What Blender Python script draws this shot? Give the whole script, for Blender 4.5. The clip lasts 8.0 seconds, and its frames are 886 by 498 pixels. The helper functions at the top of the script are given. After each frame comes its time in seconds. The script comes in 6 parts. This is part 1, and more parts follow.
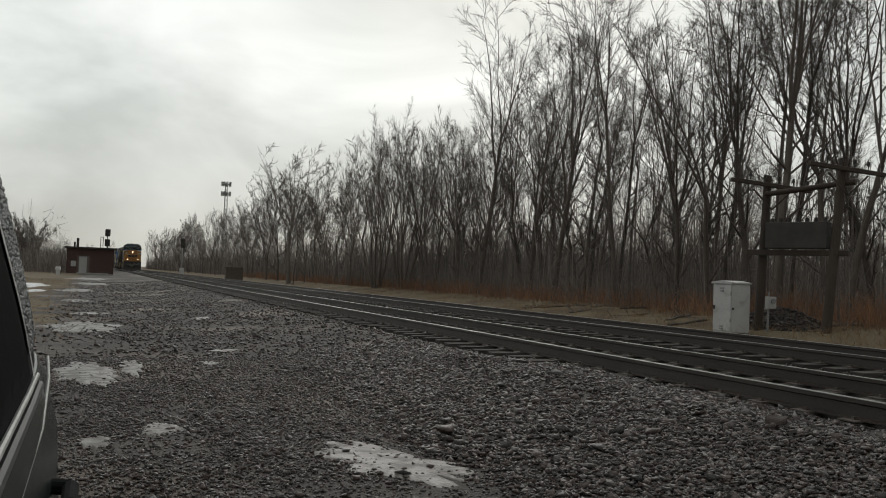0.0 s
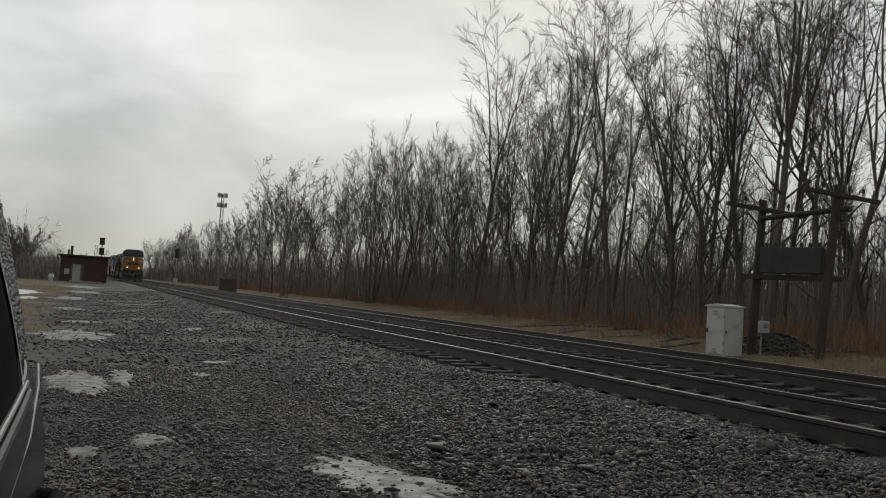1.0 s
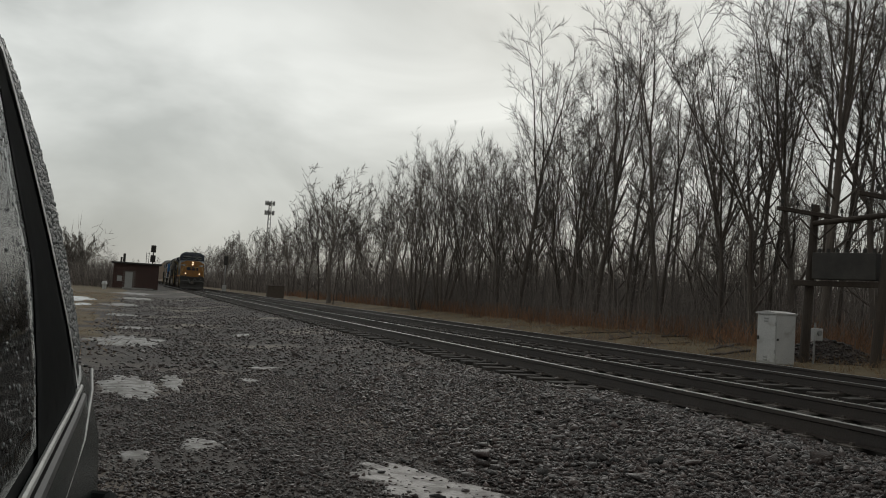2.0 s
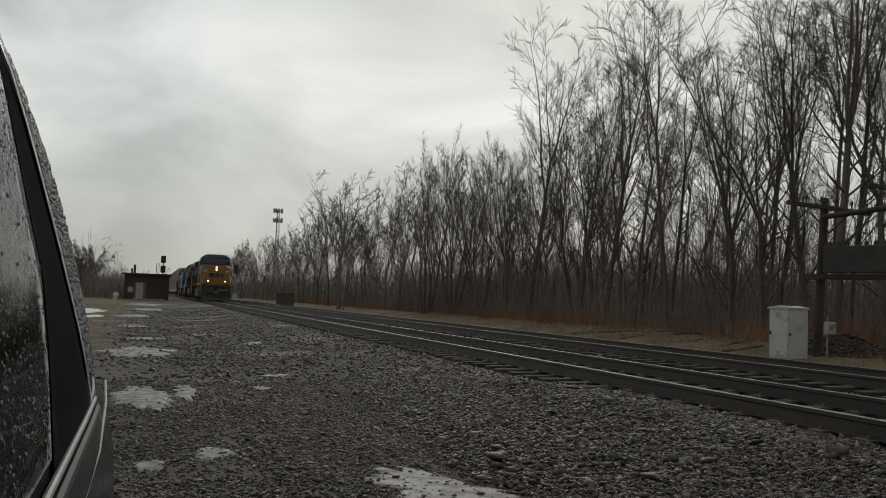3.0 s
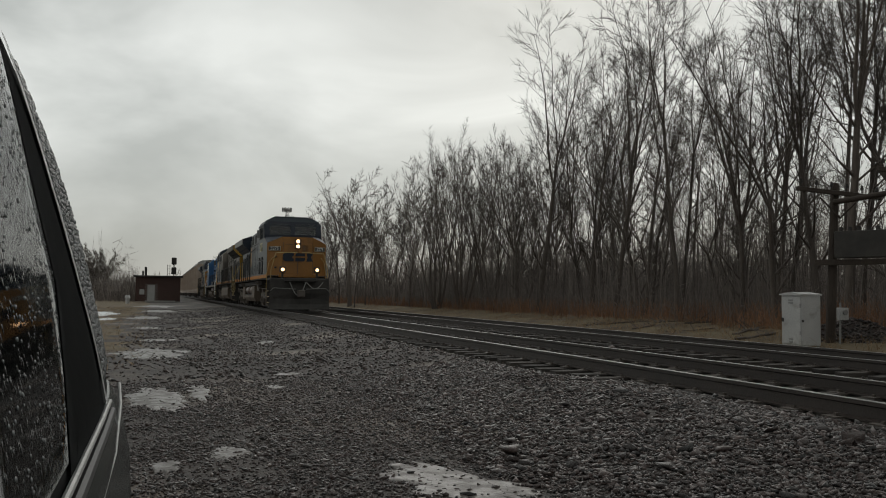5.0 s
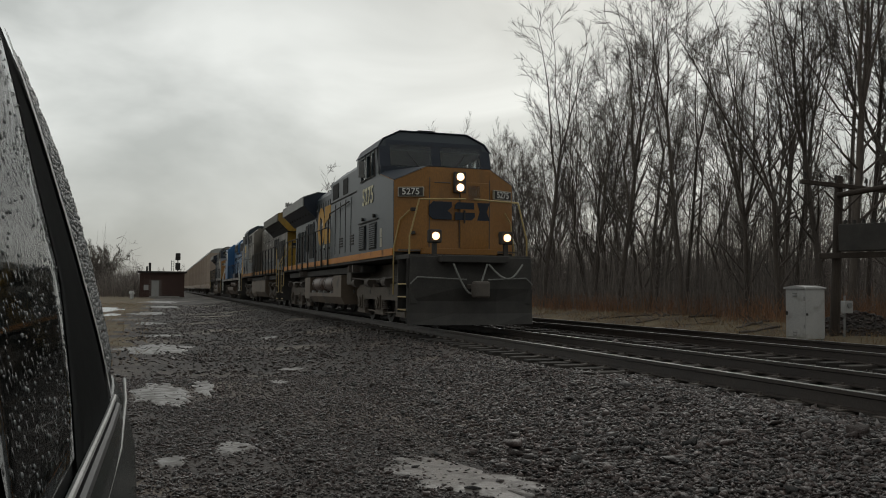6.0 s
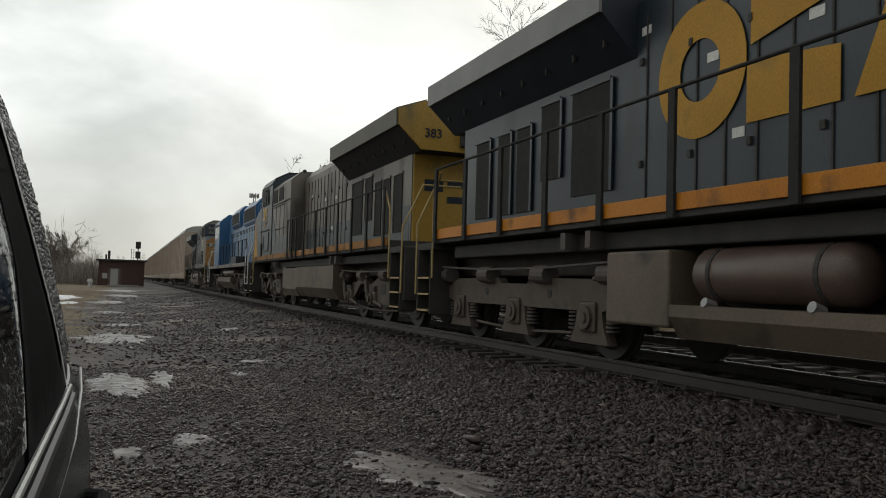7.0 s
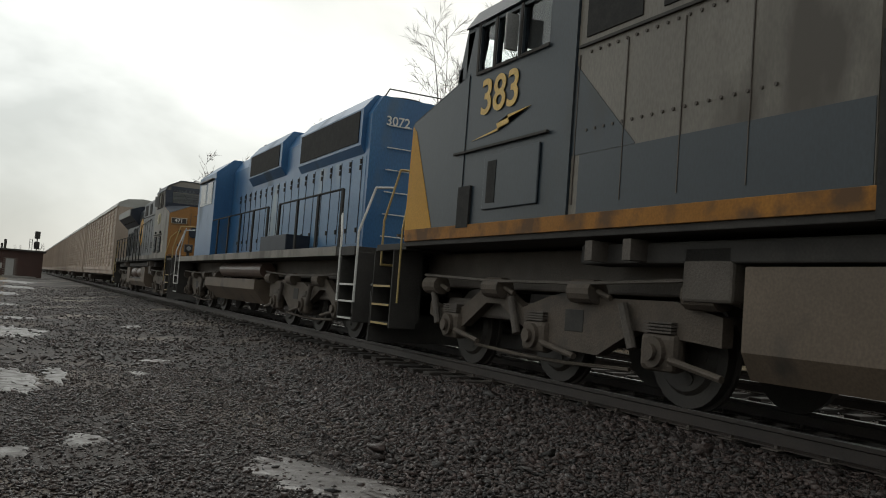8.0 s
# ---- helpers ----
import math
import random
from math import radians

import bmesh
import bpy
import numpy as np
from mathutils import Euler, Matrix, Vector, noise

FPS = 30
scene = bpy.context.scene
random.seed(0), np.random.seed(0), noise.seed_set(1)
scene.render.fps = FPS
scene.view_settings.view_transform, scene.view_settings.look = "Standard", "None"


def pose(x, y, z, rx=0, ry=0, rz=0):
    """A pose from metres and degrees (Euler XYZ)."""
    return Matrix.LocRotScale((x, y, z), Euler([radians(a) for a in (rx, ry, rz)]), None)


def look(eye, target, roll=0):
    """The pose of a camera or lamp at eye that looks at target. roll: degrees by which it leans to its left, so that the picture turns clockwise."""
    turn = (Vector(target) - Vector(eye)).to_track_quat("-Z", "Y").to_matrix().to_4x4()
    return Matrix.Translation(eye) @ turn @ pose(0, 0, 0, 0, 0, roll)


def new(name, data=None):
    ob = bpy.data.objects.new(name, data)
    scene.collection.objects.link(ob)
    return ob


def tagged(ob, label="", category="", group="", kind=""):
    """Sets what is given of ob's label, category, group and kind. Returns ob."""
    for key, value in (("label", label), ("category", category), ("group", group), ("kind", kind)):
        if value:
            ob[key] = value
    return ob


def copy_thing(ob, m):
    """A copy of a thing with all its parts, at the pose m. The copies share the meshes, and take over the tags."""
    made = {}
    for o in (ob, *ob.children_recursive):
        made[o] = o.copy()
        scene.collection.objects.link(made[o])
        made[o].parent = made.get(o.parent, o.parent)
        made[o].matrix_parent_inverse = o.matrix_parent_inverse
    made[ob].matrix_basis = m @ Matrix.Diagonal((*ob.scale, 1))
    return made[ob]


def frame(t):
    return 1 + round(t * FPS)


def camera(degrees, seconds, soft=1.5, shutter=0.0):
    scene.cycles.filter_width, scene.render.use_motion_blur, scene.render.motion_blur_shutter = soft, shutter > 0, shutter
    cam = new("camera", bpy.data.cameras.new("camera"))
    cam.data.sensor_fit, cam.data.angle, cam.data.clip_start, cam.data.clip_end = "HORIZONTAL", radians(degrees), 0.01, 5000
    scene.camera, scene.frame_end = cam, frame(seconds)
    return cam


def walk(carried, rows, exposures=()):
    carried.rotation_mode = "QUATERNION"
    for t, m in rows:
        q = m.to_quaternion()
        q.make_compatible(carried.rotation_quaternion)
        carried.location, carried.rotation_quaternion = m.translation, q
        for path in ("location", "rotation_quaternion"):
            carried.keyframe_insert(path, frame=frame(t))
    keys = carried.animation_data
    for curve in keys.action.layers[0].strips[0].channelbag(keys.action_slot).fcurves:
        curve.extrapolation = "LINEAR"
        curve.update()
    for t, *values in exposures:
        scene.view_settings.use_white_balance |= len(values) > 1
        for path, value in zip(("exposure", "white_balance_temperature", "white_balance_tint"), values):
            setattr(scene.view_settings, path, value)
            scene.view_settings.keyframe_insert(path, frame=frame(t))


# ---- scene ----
EYE = (-6.57, 0.0, 1.31)
cam = camera(55.19, 8.0, soft=1.0)
walk(cam, [
    (0.0, pose(*EYE, 91.922, -2.118, -22.425)),
    (0.1, pose(*EYE, 91.942, -2.168, -21.111)),
    (0.2, pose(*EYE, 91.815, -2.224, -23.713)),
    (0.3, pose(*EYE, 92.062, -2.081, -26.450)),
    (0.4, pose(*EYE, 91.898, -1.780, -27.064)),
    (0.5, pose(*EYE, 91.600, -1.424, -25.415)),
    (0.7, pose(*EYE, 91.420, -2.676, -21.044)),
    (1.0, pose(*EYE, 93.065, -3.477, -22.827)),
    (1.5, pose(*EYE, 93.119, -3.186, -21.767)),
    (2.0, pose(*EYE, 93.329, -3.486, -19.771)),
    (3.5, pose(*EYE, 93.502, -1.640, -19.025)),
    (4.0, pose(*EYE, 93.414, -1.461, -18.862)),
    (4.5, pose(*EYE, 93.322, -0.986, -18.652)),
    (6.0, pose(*EYE, 92.786, -0.464, -18.134)),
    (6.5, pose(*EYE, 92.728, -0.820, -18.524)),
    (7.0, pose(*EYE, 92.500, -1.690, -20.600)),
    (7.5, pose(*EYE, 93.073, -3.331, -24.565)),
    (8.0, pose(*EYE, 93.399, -4.347, -26.567)),
], exposures=[(0.0, 0.22), (0.6, 0.16), (1.2, 0.0), (2.0, -0.05), (6.0, -0.03), (6.5, 0.18), (7.0, 0.40), (7.5, 0.44), (8.0, 0.48)])

# ---- world and light: a thick winter overcast, faint sun high to the south ----
world = bpy.data.worlds.new("overcast")
scene.world = world
world.use_nodes = True


def build_world():
    nt = world.node_tree
    nt.nodes.clear()
    n, l = nt.nodes.new, nt.links.new
    out, bg = n("ShaderNodeOutputWorld"), n("ShaderNodeBackground")
    sky = n("ShaderNodeTexSky")
    sky.sky_type, sky.sun_disc = "NISHITA", False
    sky.sun_elevation, sky.sun_rotation = radians(28), radians(28)
    dim = n("ShaderNodeVectorMath")
    dim.operation = "SCALE"
    dim.inputs["Scale"].default_value = 0.09
    l(sky.outputs[0], dim.inputs[0])
    tc, mp = n("ShaderNodeTexCoord"), n("ShaderNodeMapping")
    mp.inputs["Scale"].default_value = (1.0, 1.0, 2.6)
    mp.inputs["Location"].default_value = (0.35, 0.2, 0.1)
    l(tc.outputs["Generated"], mp.inputs["Vector"])
    no = n("ShaderNodeTexNoise")
    no.inputs["Scale"].default_value, no.inputs["Detail"].default_value = 2.6, 5.0
    no.inputs["Roughness"].default_value, no.inputs["Distortion"].default_value = 0.5, 0.5
    l(mp.outputs[0], no.inputs["Vector"])
    ramp = n("ShaderNodeValToRGB")
    e = ramp.color_ramp.elements
    e[0].position, e[0].color = 0.36, (0.46, 0.475, 0.445, 1)
    e[1].position, e[1].color = 0.64, (0.74, 0.755, 0.715, 1)
    l(no.outputs[0], ramp.inputs[0])
    mix = n("ShaderNodeMix")
    mix.data_type = "RGBA"
    mix.inputs[0].default_value = 0.92
    l(dim.outputs[0], mix.inputs[6])
    l(ramp.outputs[0], mix.inputs[7])
    # the cloud is thinner towards the hidden sun, beyond the tracks
    dot = n("ShaderNodeVectorMath")
    dot.operation = "DOT_PRODUCT"
    dot.inputs[1].default_value = (0.42, 0.80, 0.43)
    l(tc.outputs["Generated"], dot.inputs[0])
    fall = n("ShaderNodeMapRange")
    fall.interpolation_type = "SMOOTHSTEP"
    fall.inputs[1].default_value, fall.inputs[2].default_value = -0.9, 0.75
    fall.inputs[3].default_value, fall.inputs[4].default_value = 0.58, 1.0
    l(dot.outputs["Value"], fall.inputs[0])
    shade = n("ShaderNodeVectorMath")
    shade.operation = "SCALE"
    # the cloud base is denser low over the horizon
    sep, low = n("ShaderNodeSeparateXYZ"), n("ShaderNodeMapRange")
    l(tc.outputs["Generated"], sep.inputs[0])
    low.interpolation_type = "SMOOTHSTEP"
    low.inputs[1].default_value, low.inputs[2].default_value = -0.02, 0.22
    low.inputs[3].default_value, low.inputs[4].default_value = 0.56, 1.0
    l(sep.outputs["Z"], low.inputs[0])
    dense = n("ShaderNodeVectorMath")
    dense.operation = "SCALE"
    l(mix.outputs[2], dense.inputs[0])
    l(low.outputs[0], dense.inputs["Scale"])
    l(dense.outputs[0], shade.inputs[0])
    l(fall.outputs[0], shade.inputs["Scale"])
    l(shade.outputs[0], bg.inputs[0])
    bg.inputs[1].default_value = 1.14
    l(bg.outputs[0], out.inputs[0])


build_world()
sun_data = bpy.data.lights.new("sun", "SUN")
sun_data.energy, sun_data.angle, sun_data.color = 0.35, radians(40), (1.0, 0.97, 0.92)
sun = new("sun", sun_data)
sun.matrix_world = look((12.6, 24.0, 13.0), (0, 0, 0))
scene.view_settings.exposure = 0.0


# ---- materials ----
def mat(name, c1, c2=None, scale=4.0, rough=0.7, metal=0.0, bump=0.0, fine=40.0, spread=0.12, island=0.0, obj=0.0,
        dirt=None, dirt_at=0.58, dirt_scale=1.2, stretch=(1, 1, 1), glow=None, rough2=None):
    m = bpy.data.materials.new(name)
    m.use_nodes = True
    nt = m.node_tree
    n, l = nt.nodes.new, nt.links.new
    b = nt.nodes["Principled BSDF"]
    b.inputs["Roughness"].default_value, b.inputs["Metallic"].default_value = rough, metal
    c2 = c2 or tuple(min(1, v * (1 + 3 * spread)) for v in c1)
    tc, mp = n("ShaderNodeTexCoord"), n("ShaderNodeMapping")
    mp.inputs["Scale"].default_value = stretch
    l(tc.outputs["Object"], mp.inputs[0])

    def tex(s, d=5.0):
        t = n("ShaderNodeTexNoise")
        t.inputs["Scale"].default_value, t.inputs["Detail"].default_value = s, d
        l(mp.outputs[0], t.inputs["Vector"])
        return t

    def blend(fac, a, bb):
        x = n("ShaderNodeMix")
        x.data_type = "RGBA"
        for sock, v in ((x.inputs[0], fac), (x.inputs[6], a), (x.inputs[7], bb)):
            if isinstance(v, bpy.types.NodeSocket):
                l(v, sock)
            elif isinstance(v, tuple):
                sock.default_value = (*v, 1)
            else:
                sock.default_value = v
        return x.outputs[2]

    def curve(sock, lo, hi):
        r = n("ShaderNodeMapRange")
        r.inputs[1].default_value, r.inputs[2].default_value = lo, hi
        l(sock, r.inputs[0])
        return r.outputs[0]

    big, small = tex(scale), tex(fine, 3.0)
    col = blend(curve(big.outputs[0], 0.32, 0.68), c1, c2)
    col = blend(curve(small.outputs[0], 0.35, 0.65), col, blend(0.35, col, tuple(v * 0.45 for v in c1)))
    if island or obj:
        g = n("ShaderNodeNewGeometry" if island else "ShaderNodeObjectInfo")
        h = n("ShaderNodeHueSaturation")
        r = n("ShaderNodeMapRange")
        k = island or obj
        r.inputs[3].default_value, r.inputs[4].default_value = 1 - k, 1 + k
        l(g.outputs["Random Per Island" if island else "Random"], r.inputs[0])
        l(r.outputs[0], h.inputs["Value"])
        l(col, h.inputs["Color"])
        col = h.outputs[0]
    if dirt:
        d = tex(dirt_scale, 8.0)
        fac = curve(d.outputs[0], dirt_at, dirt_at + 0.14)
        col = blend(fac, col, dirt)
        if rough2 is not None:
            rr = n("ShaderNodeMapRange")
            rr.inputs[3].default_value, rr.inputs[4].default_value = rough, rough2
            l(fac, rr.inputs[0])
            l(rr.outputs[0], b.inputs["Roughness"])
    l(col, b.inputs["Base Color"])
    if bump:
        bp = n("ShaderNodeBump")
        bp.inputs["Strength"].default_value, bp.inputs["Distance"].default_value = min(1.0, bump), 0.02
        l(small.outputs[0], bp.inputs["Height"])
        l(bp.outputs[0], b.inputs["Normal"])
    if glow:
        b.inputs["Emission Color"].default_value = (*glow[0], 1)
        b.inputs["Emission Strength"].default_value = glow[1]
    return m


def dull(m):
    m.node_tree.nodes["Principled BSDF"].inputs["Specular IOR Level"].default_value = 0.08
    return m


def half_dull(m):
    m.node_tree.nodes["Principled BSDF"].inputs["Specular IOR Level"].default_value = 0.25
    return m


def glass_mat(name, tint=(0.012, 0.014, 0.014), rough=0.03, drops=0.0, dry=0.5):
    m = mat(name, tint, tint, rough=rough)
    b = m.node_tree.nodes["Principled BSDF"]
    b.inputs["Specular IOR Level"].default_value = 0.6
    if drops:
        nt = m.node_tree
        n, l = nt.nodes.new, nt.links.new
        tc, v = n("ShaderNodeTexCoord"), n("ShaderNodeTexVoronoi")
        v.inputs["Scale"].default_value = drops
        l(tc.outputs["Object"], v.inputs["Vector"])
        r = n("ShaderNodeMapRange")
        r.inputs[1].default_value, r.inputs[2].default_value = 0.10, 0.42
        r.inputs[3].default_value, r.inputs[4].default_value = 1.0, 0.0
        l(v.outputs["Distance"], r.inputs[0])
        pick = n("ShaderNodeSeparateColor")
        l(v.outputs["Color"], pick.inputs[0])
        some = n("ShaderNodeMath")
        some.operation = "GREATER_THAN"
        some.inputs[1].default_value = dry
        l(pick.outputs[0], some.inputs[0])
        keep = n("ShaderNodeMath")
        keep.operation = "MULTIPLY"
        l(r.outputs[0], keep.inputs[0])
        l(some.outputs[0], keep.inputs[1])
        bp = n("ShaderNodeBump")
        bp.inputs["Strength"].default_value, bp.inputs["Distance"].default_value = 0.85, 0.008
        l(keep.outputs[0], bp.inputs["Height"])
        l(bp.outputs[0], b.inputs["Normal"])
    return m


def clear_glass(name):
    m = mat(name, (0.75, 0.8, 0.8), (0.8, 0.84, 0.84), rough=0.0)
    b = m.node_tree.nodes["Principled BSDF"]
    b.inputs["Transmission Weight"].default_value = 1.0
    b.inputs["IOR"].default_value = 1.42
    return m


M = {
    "gravel": mat("wet_gravel", (0.017, 0.0122, 0.0102), (0.042, 0.0315, 0.0265), 0.9, 0.75, bump=1.0, fine=34, dirt=(0.082, 0.058, 0.040), dirt_at=0.5, dirt_scale=0.3, rough2=0.6),
    "stone": mat("ballast_stone", (0.0186, 0.0118, 0.0102), (0.0565, 0.0388, 0.0345), 9.0, 0.38, bump=0.5, fine=90, island=0.95),
    "puddle": mat("thin_ice_and_slush", (0.068, 0.059, 0.051), (0.14, 0.126, 0.113), 5.0, 0.34, bump=0.3, fine=25, dirt=(0.040, 0.031, 0.025), dirt_at=0.44, dirt_scale=5.0, rough2=0.5),
    "snow": mat("old_snow", (0.62, 0.64, 0.66), (0.78, 0.79, 0.80), 3.0, 0.7, bump=0.5, fine=18),
    "grass": mat("dead_grass", (0.10, 0.075, 0.042), (0.17, 0.13, 0.075), 0.8, 0.95, bump=1.0, fine=30, dirt=(0.07, 0.05, 0.035), dirt_at=0.5, dirt_scale=0.5),
    "blade": mat("dead_grass_blades", (0.16, 0.095, 0.045), (0.30, 0.20, 0.10), 0.5, 0.9, island=0.5),
    "reed": mat("rust_brown_weed_stems", (0.19, 0.095, 0.05), (0.30, 0.155, 0.08), 0.3, 0.9, island=0.5),
    "soil": mat("forest_floor", (0.10, 0.068, 0.048), (0.17, 0.115, 0.078), 0.4, 0.95, bump=1.0, fine=12),
    "rail": mat("rusty_rail_web", (0.022, 0.016, 0.014), (0.036, 0.026, 0.021), 2.0, 0.5, bump=0.2),
    "railtop": mat("polished_rail_head", (0.26, 0.255, 0.25), (0.33, 0.325, 0.32), 3.0, 0.4, 1.0),
    "tie": mat("weathered_oak_tie", (0.026, 0.021, 0.018), (0.05, 0.043, 0.037), 2.0, 0.85, bump=0.8, fine=25, obj=0.4, stretch=(0.3, 1, 1)),
    "spike": mat("rail_fastening_steel", (0.07, 0.058, 0.05), rough=0.6),
    "bark": mat("wet_bark", (0.080, 0.066, 0.057), (0.135, 0.113, 0.097), 1.5, 0.9, bump=0.8, fine=18, stretch=(1, 1, 0.25), obj=0.25),
    "twig": mat("bare_twigs", (0.07, 0.06, 0.052), (0.115, 0.10, 0.085), 0.6, 0.9, obj=0.3),
    "brush": mat("bare_brush_stems", (0.135, 0.115, 0.103), (0.205, 0.176, 0.158), 0.2, 0.95, island=0.45),
    "pole": mat("creosoted_pole", (0.035, 0.026, 0.02), (0.06, 0.045, 0.035), 2.0, 0.85, bump=0.6, stretch=(1, 1, 0.15)),
    "cabinet": mat("weathered_aluminium", (0.42, 0.42, 0.42), (0.52, 0.52, 0.51), 2.0, 0.5, 0.25, dirt=(0.3, 0.29, 0.27), dirt_at=0.56, dirt_scale=3.0),
    "brick": mat("dark_red_brick", (0.058, 0.032, 0.027), (0.092, 0.046, 0.038), 2.0, 0.9, bump=0.5, obj=0.25),
    "mortar": mat("old_mortar", (0.12, 0.10, 0.09), rough=0.95, bump=0.4),
    "concrete": mat("stained_concrete", (0.22, 0.21, 0.2), (0.32, 0.31, 0.29), 2.0, 0.85, bump=0.4),
    "greydoor": mat("grey_painted_steel_door", (0.3, 0.3, 0.29), (0.36, 0.36, 0.35), 2.0, 0.6),
    # black raised towards grey: the haze over dark parts put into its colour
    "black": mat("hazed_black_steel", (0.032, 0.030, 0.028), (0.052, 0.047, 0.043), 3.0, 0.8),
    "under": mat("road_grimed_steel", (0.07, 0.059, 0.051), (0.115, 0.097, 0.083), 2.5, 0.7, bump=0.3, dirt=(0.085, 0.072, 0.06), dirt_at=0.55, dirt_scale=2.0),
    "truck": mat("dusty_truck_casting", (0.07, 0.055, 0.043), (0.112, 0.088, 0.068), 2.5, 0.75, bump=0.3, dirt=(0.055, 0.045, 0.038), dirt_at=0.55, dirt_scale=2.5),
    "tank": mat("dusty_fuel_tank", (0.095, 0.071, 0.051), (0.145, 0.108, 0.078), 1.2, 0.6, dirt=(0.04, 0.035, 0.03), dirt_at=0.56, dirt_scale=1.5),
    "airtank": mat("air_reservoir_steel", (0.085, 0.056, 0.046), (0.13, 0.086, 0.07), 2.0, 0.42),
    "navy": mat("faded_dark_blue_paint", (0.015, 0.025, 0.036), (0.025, 0.038, 0.05), 0.9, 0.42, dirt=(0.045, 0.046, 0.046), dirt_at=0.6, dirt_scale=0.9, stretch=(1, 1, 0.4), rough2=0.6),
    "navydark": half_dull(mat("dark_blue_cab_roof_paint", (0.018, 0.024, 0.037), (0.03, 0.037, 0.052), 1.5, 0.5)),
    "gold": mat("golden_yellow_paint", (0.23, 0.098, 0.014), (0.29, 0.13, 0.023), 1.2, 0.42, dirt=(0.17, 0.085, 0.025), dirt_at=0.56, dirt_scale=1.6, stretch=(1, 1, 0.4), rough2=0.6),
    "orange": half_dull(mat("orange_sill_stripe", (0.46, 0.165, 0.010), (0.54, 0.205, 0.016), 1.5, 0.5, dirt=(0.16, 0.08, 0.035), dirt_at=0.57, dirt_scale=1.7, rough2=0.7)),
    "oldstripe": half_dull(mat("grimy_orange_sill_stripe", (0.27, 0.115, 0.018), (0.36, 0.155, 0.025), 1.8, 0.6, dirt=(0.11, 0.062, 0.032), dirt_at=0.5, dirt_scale=2.2, rough2=0.75)),
    "grey": mat("light_grey_hood_paint", (0.135, 0.12, 0.10), (0.185, 0.168, 0.142), 0.9, 0.5, dirt=(0.07, 0.06, 0.05), dirt_at=0.52, dirt_scale=1.1, stretch=(1, 1, 0.4), rough2=0.65),
    "logogold": half_dull(mat("bright_yellow_lettering_paint", (0.45, 0.235, 0.022), (0.51, 0.27, 0.032), 1.2, 0.55, dirt=(0.3, 0.18, 0.04), dirt_at=0.6, dirt_scale=1.6)),
    "endgold": mat("old_yellow_end_paint", (0.33, 0.195, 0.024), (0.40, 0.245, 0.035), 1.0, 0.5, dirt=(0.17, 0.115, 0.04), dirt_at=0.56, dirt_scale=1.4, stretch=(1, 1, 0.4)),
    "fadedblue": mat("sun_faded_blue_paint", (0.055, 0.145, 0.28), (0.10, 0.21, 0.36), 0.9, 0.4, dirt=(0.2, 0.26, 0.3), dirt_at=0.57, dirt_scale=1.3, stretch=(1, 1, 0.5)),
    "wing": mat("weathered_grey_radiator_paint", (0.17, 0.17, 0.165), (0.23, 0.23, 0.22), 1.2, 0.5),
    "dustwing": mat("soot_dulled_radiator_edge", (0.085, 0.078, 0.06), (0.125, 0.115, 0.09), 1.2, 0.6),
    "blue": mat("bright_blue_paint", (0.026, 0.10, 0.235), (0.042, 0.145, 0.30), 0.9, 0.35, dirt=(0.07, 0.11, 0.16), dirt_at=0.56, dirt_scale=1.2, stretch=(1, 1, 0.4), rough2=0.55),
    "white": mat("white_decal", (0.6, 0.6, 0.57), (0.7, 0.7, 0.66), 3.0, 0.5),
    "oldwhite": mat("yellowed_placard", (0.36, 0.33, 0.26), (0.44, 0.41, 0.33), 3.0, 0.6),
    "numeral": mat("cream_numeral_paint", (0.52, 0.47, 0.30), rough=0.5),
    "goldnum": mat("yellow_numeral_paint", (0.55, 0.36, 0.09), rough=0.5),
    "rackside": mat("weathered_autorack_panel", (0.37, 0.30, 0.245), (0.50, 0.41, 0.335), 0.6, 0.6, dirt=(0.30, 0.215, 0.165), dirt_at=0.5, dirt_scale=0.7, obj=0.12, stretch=(1, 1, 0.4)),
    "rackroof": mat("galvanised_roof", (0.33, 0.33, 0.31), (0.42, 0.42, 0.40), 1.0, 0.5, 0.3),
    "grille": half_dull(mat("dark_grille", (0.024, 0.024, 0.024), (0.036, 0.035, 0.034), 8.0, 0.8)),
    "handrail": mat("pale_yellow_handrail", (0.33, 0.24, 0.09), rough=0.45),
    "handrailwhite": mat("worn_white_handrail", (0.5, 0.5, 0.48), rough=0.45),
    "cabglass": clear_glass("tinted_cab_glass"),
    "interior": mat("dark_cab_interior", (0.03, 0.03, 0.03), (0.05, 0.05, 0.048), 2.0, 0.8),
    "carpaint": half_dull(mat("wet_dark_green_car_paint", (0.010, 0.016, 0.015), (0.018, 0.026, 0.024), 3.0, 0.22, dirt=(0.03, 0.027, 0.023), dirt_at=0.6, dirt_scale=9.0)),
    "carglass": glass_mat("rain_spotted_privacy_glass", (0.008, 0.01, 0.01), 0.05, 60.0),
    "wetpillar": glass_mat("rain_beaded_quarter_glass", (0.02, 0.021, 0.021), 0.12, 75.0, 0.15),
    "waterdrop": glass_mat("standing_raindrop", (0.10, 0.105, 0.105), 0.06),
    "dulltrim": mat("dulled_trim", (0.30, 0.30, 0.29), (0.36, 0.36, 0.35), 8.0, 0.5, 0.6),
    "chrome": mat("brushed_chrome_trim", (0.55, 0.56, 0.56), (0.62, 0.62, 0.62), 5.0, 0.45, 0.8),
    "rubber": mat("black_rubber", (0.012, 0.012, 0.012), (0.02, 0.02, 0.02), 5.0, 0.55),
    "plastic": dull(mat("dull_black_plastic", (0.012, 0.013, 0.013), rough=0.9)),
